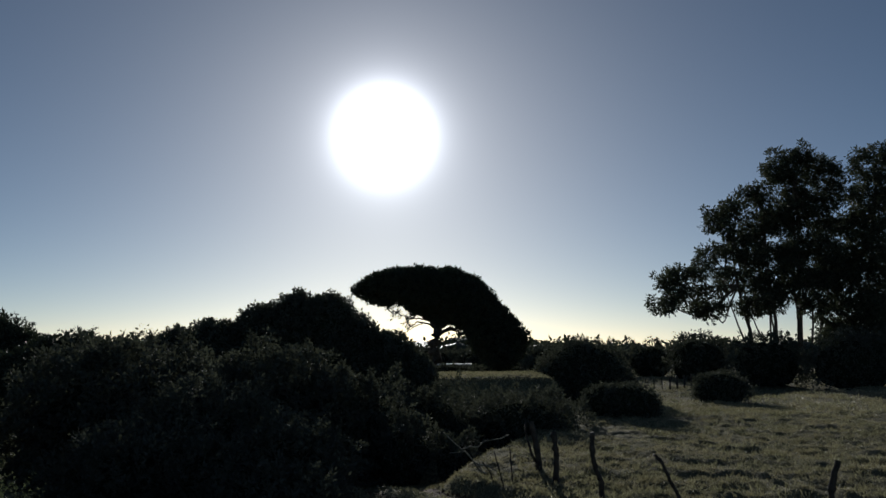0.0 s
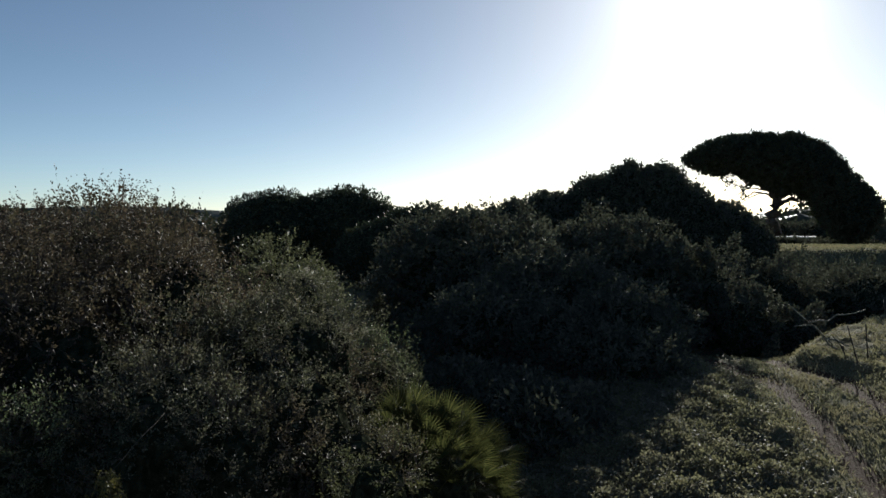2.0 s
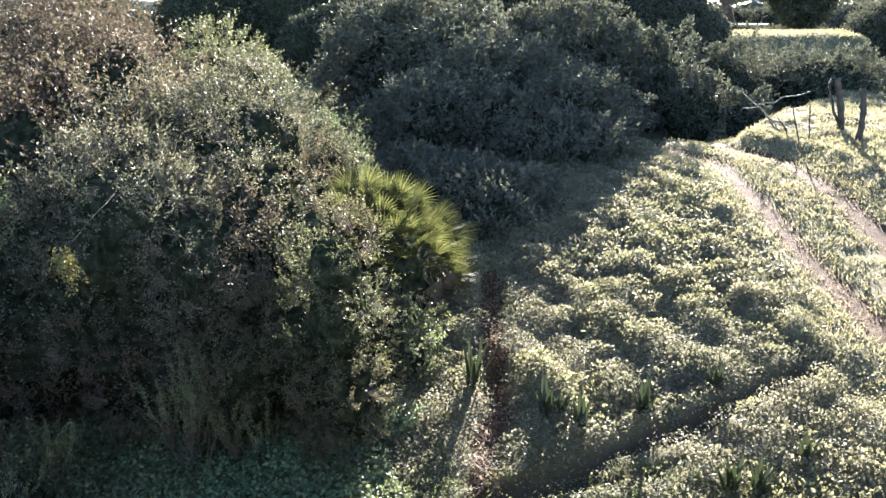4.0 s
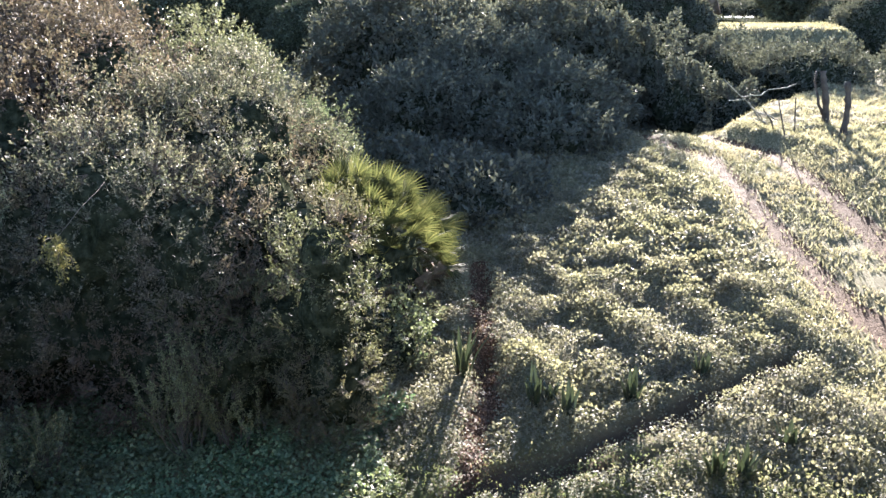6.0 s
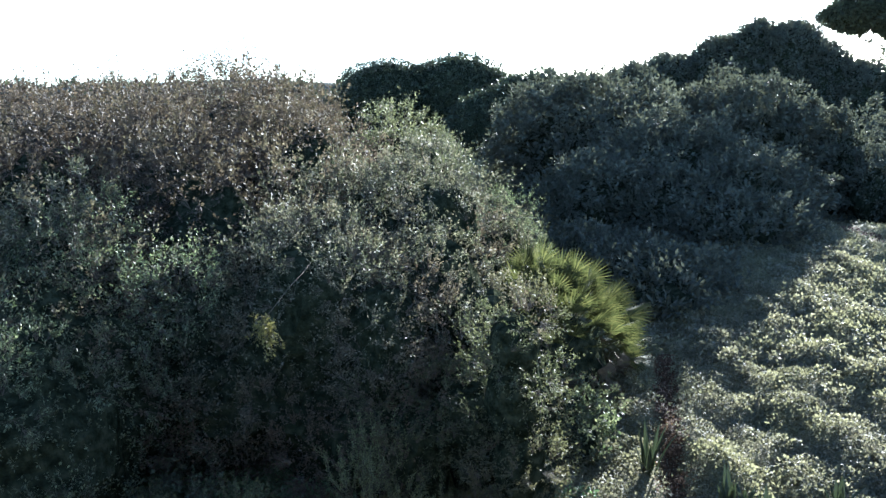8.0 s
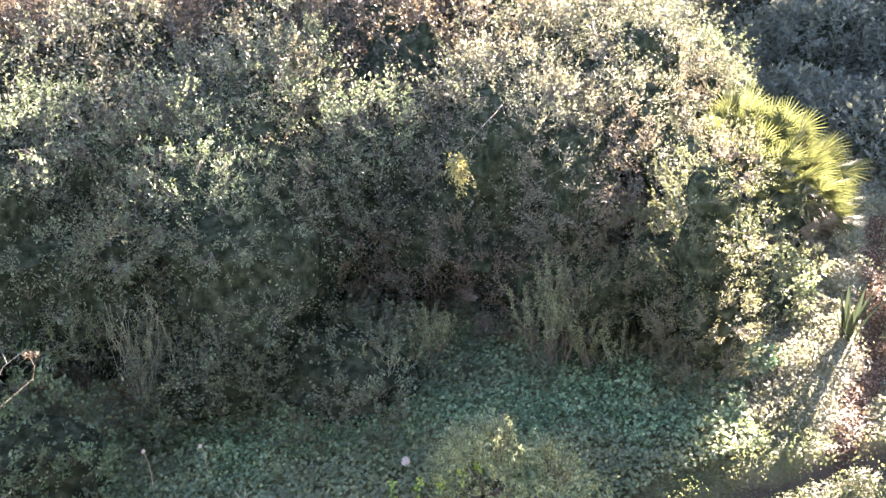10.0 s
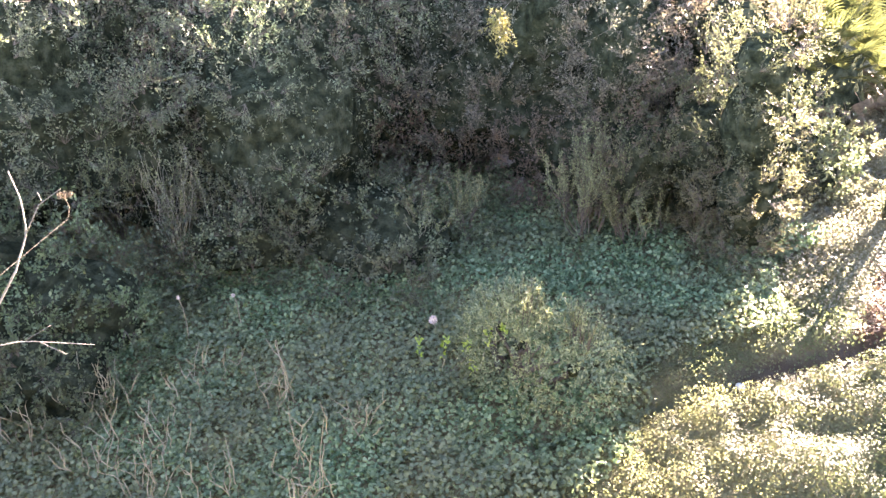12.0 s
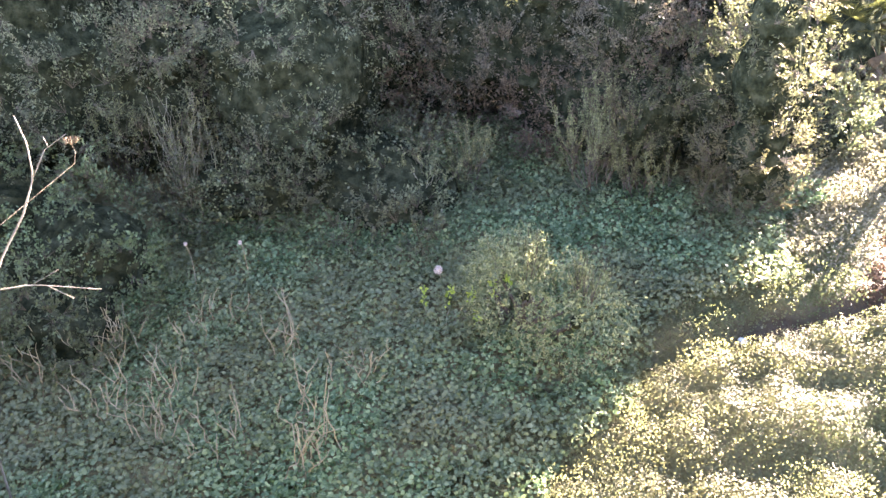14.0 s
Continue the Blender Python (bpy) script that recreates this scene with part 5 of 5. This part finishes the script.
# dead bare branch over the hollow
dead = thing("dead_sapling", foot(-5.75, 0.25, 0.1), "bare bleached sapling with forked dead branches", "branch")
base = np.array(dead.location)
for k, (line, r0, r1) in enumerate((([(-5.75, 0.25, -2.4), (-5.7, 0.3, -1.2), (-5.36, 0.61, -0.08), (-5.30, 0.80, 0.2), (-5.28, 0.91, 0.42), (-5.29, 0.93, 0.62), (-5.38, 0.93, 0.77)], 0.03, 0.010),
                                    ([(-5.28, 0.91, 0.42), (-5.24, 1.0, 0.58), (-5.12, 1.1, 0.69)], 0.013, 0.007), ([(-5.23, 1.02, 0.60), (-5.24, 1.01, 0.66)], 0.008, 0.006),
                                    ([(-5.70, 0.3, -1.2), (-5.4, 0.4, -0.3), (-4.98, 0.48, -0.02), (-4.94, 0.64, -0.04), (-4.75, 0.95, -0.13)], 0.02, 0.007),
                                    ([(-4.94, 0.66, -0.04), (-4.9, 0.79, 0.01)], 0.008, 0.005), ([(-4.9, 0.70, -0.05), (-4.79, 0.80, -0.14)], 0.009, 0.006))):
    p = np.array(line) - base
    s = np.linspace(0, len(p) - 1, len(p) * 3)
    geo = Geo()
    add_tube(geo, np.stack([np.interp(s, np.arange(len(p)), p[:, i]) for i in range(3)], -1), np.linspace(r0, r1, len(s)) * 0.31, 6)
    if k == 0:
        leader = part("leader", geo, DEAD, dead, smooth=True)
    else:
        part("branch", geo, DEAD, leader, smooth=True)

# dry weeds standing in the creeper
def dry_weed(x, y, tall, count, seed):
    r = np.random.default_rng(seed)
    ob = thing("dry_weed", foot(x, y, 0.03), "dead pale weed with thin curving stems in the creeper", "weed", "dry weeds in the hollow")
    geo = Geo()
    for k in range(count):
        az, out = r.uniform(0, 6.28), r.uniform(0.1, 0.55) * tall
        root = r.normal(size=3) * [0.12, 0.12, 0]
        tip = root + np.array([math.cos(az) * out, math.sin(az) * out, tall * r.uniform(0.5, 1.1)])
        line = bent(root, tip, 8, 0.10, seed * 50 + k)
        add_tube(geo, line, np.linspace(0.0062, 0.003, 8), 5)
        for j in (4, 5):
            if r.uniform() < 0.6:
                add_tube(geo, bent(line[j], line[j] + r.normal(size=3) * [0.08, 0.08, 0.04] + [0, 0, 0.14], 4, 0.1, seed * 50 + k + 7), np.linspace(0.0048, 0.0025, 4), 4)
    part("branchwork", geo, STRAW, ob, kind="stuff")


for k, (x, y, tall, count) in enumerate(((-6.75, 1.55, 0.5, 12), (-5.85, 1.65, 0.42, 10), (-4.6, 2.15, 0.5, 10), (-5.0, 1.6, 0.45, 9), (-4.75, 2.75, 0.35, 8), (-5.6, 2.6, 0.4, 9), (-6.1, 1.1, 0.4, 9), (-6.9, 1.0, 0.45, 10), (-6.3, 2.3, 0.35, 8), (-4.25, 1.95, 0.4, 9), (-5.5, 1.3, 0.4, 9))):
    dry_weed(x, y, tall * 1.25, count, 520 + k)


# seed heads on stalks, and a pale stone at the end of the ditch
def seed_head(place, size, label, seed):
    r = np.random.default_rng(seed)
    x, y, z = place
    ground_z = float(lie(np.array(x), np.array(y)))
    ob = thing("seed_head", (x, y, ground_z), label, "seed head", "dry seed heads")
    stalk = Geo()
    add_tube(stalk, bent((0.05, 0.02, -0.03), (0, 0, z - ground_z), 6, 0.08, seed), np.linspace(0.005, 0.004, 6), 5)
    stalk_part = part("stalk", stalk, STRAW, ob)
    ball = blob_core([(0, 0, z - ground_z, size * 0.62, size * 0.62, size * 0.62)], 1.0, 0.05, 0.05, 2)
    u = unit(r.normal(size=(260, 3)))
    c = np.array([0, 0, z - ground_z])
    ball.put(*leaf_quads(c + u * size * 0.55, u, r.normal(size=(260, 3)), np.full(260, size * 0.5), np.full(260, size * 0.12)))
    part("head", ball, HEAD, stalk_part)


for k, (place, size, lab) in enumerate((((-5.2, 4.12, -1.72), 0.045, "pinkish dry ball-shaped seed head on a stalk"), ((-7.02, 2.55, -1.57), 0.022, "small pale dry seed head"), ((-6.80, 3.0, -1.65), 0.022, "small pale dry seed head"),
                                        ((-4.5, 4.65, -1.52), 0.024, "small pale seed head beside a shrub"))):
    seed_head(place, size, lab, 600 + k)
stone = thing("stone", foot(-2.72, 5.32, -0.05), "pale stone at the end of the ditch", "stone")
part("body", blob_core([(0, 0, 0.02, 0.05, 0.04, 0.035)], 1.0, 0.2, 0.05, 2), STONE, stone, smooth=True)

# fresh sprigs in front of the small shrub, coloured as if in the sun
young = thing("young_sprig", foot(-4.75, 3.75), "yellow-green young sprigs, sunlight put into their leaf colour", "plant")
r = np.random.default_rng(700)
geo = Geo()
c = np.array([(0.35, 0.25, 0.42), (0.2, 0.1, 0.34), (0.05, -0.02, 0.3), (-0.15, -0.1, 0.22), (0.45, 0.35, 0.5), (0.3, 0.1, 0.3)])
geo.put(*sprigs(r, c, r.normal(size=c.shape) * 0.4 + [0, 0, 1], 26, 0.16, 0.045, 0.5, rounded=True))
part("leafage", geo, BRIGHT, young, kind="stuff")
geo = Geo()
for k, p in enumerate(c):
    add_tube(geo, bent((0, 0, -0.05), p, 5, 0.15, 710 + k), np.linspace(0.006, 0.003, 5), 4)
part("branchwork", geo, TWIG, young, kind="stuff")


# a yellowing spray hanging out of the thicket, and a dry umbel on its stalk
spray = thing("yellowing_spray", foot(-6.5, 6.6), "yellowing leafy spray hanging out of the thicket", "bush", BANK)
r = np.random.default_rng(720)
hang = np.array([1.03, -1.33, 0.74 - spray.location.z])
stem, geo = Geo(), Geo()
for k in range(22):
    tip = hang + r.normal(size=3) * [0.08, 0.08, 0.04] + [0, 0, 0.04 - 0.36 * r.uniform(0, 1) ** 1.6]
    line = bent(hang * [0.82, 0.82, 1.0] + [0, 0, 0.08], tip, 8, 0.10, 730 + k)
    add_tube(stem, line, np.linspace(0.003, 0.0015, 8), 4)
    geo.put(*sprigs(r, line[1:7], line[2:8] - line[1:7], 9, 0.13, 0.032, 0.42, 0.9))
arch = np.array([(0, 0.8, 0), (0.2, 0.8, hang[2] * 0.6), (0.42, 0.1, hang[2] + 0.3), hang * [0.82, 0.82, 1.0] + [0, 0, 0.08]])
for k in range(3):
    add_tube(stem, bent(arch[k], arch[k + 1], 6, 0.05, 727 + k), np.linspace(0.014 - 0.004 * k, 0.010 - 0.004 * k, 6), 6)
part("branchwork", stem, BARK, spray, kind="stuff")
part("leafage", geo, YELLOWED, spray, kind="stuff")
umbel = thing("dry_umbel", foot(-5.1, -0.25, 0.05), "dry flat-topped umbel on a thin greenish stalk", "weed")
top = np.array([-0.27, 1.45, 0.50 - umbel.location.z])
geo = Geo()
line = np.array([(0, 0, 0), (0.05, 0.15, 1.0), (0.0, 0.40, top[2] - 0.36), (-0.07, 0.89, top[2] - 0.24), (-0.15, 1.16, top[2] - 0.17), (-0.22, 1.42, top[2] - 0.10), (-0.24, 1.45, top[2] - 0.04), top])
s = np.linspace(0, 7, 29)
add_tube(geo, np.stack([np.interp(s, np.arange(8), line[:, i]) for i in range(3)], -1), np.linspace(0.0034, 0.002, 29), 6)
stalk_part = part("stalk", geo, FIBRE, umbel, smooth=True)
head = Geo()
for k in range(14):
    a, q = k * 2.39996, 0.012 + 0.034 * (k / 13) ** 0.5
    tip = top + [math.cos(a) * q, math.sin(a) * q, 0.045 - q * 0.3]
    add_tube(head, [top, (top + tip) / 2 + [0, 0, 0.004], tip], [0.0018, 0.0015, 0.001], 4)
    u = unit(r.normal(size=(14, 3)))
    head.put(*leaf_quads(tip + u * 0.003, u, r.normal(size=(14, 3)), np.full(14, 0.012), np.full(14, 0.006)))
part("flower_head", head, DRY_FAN, stalk_part)
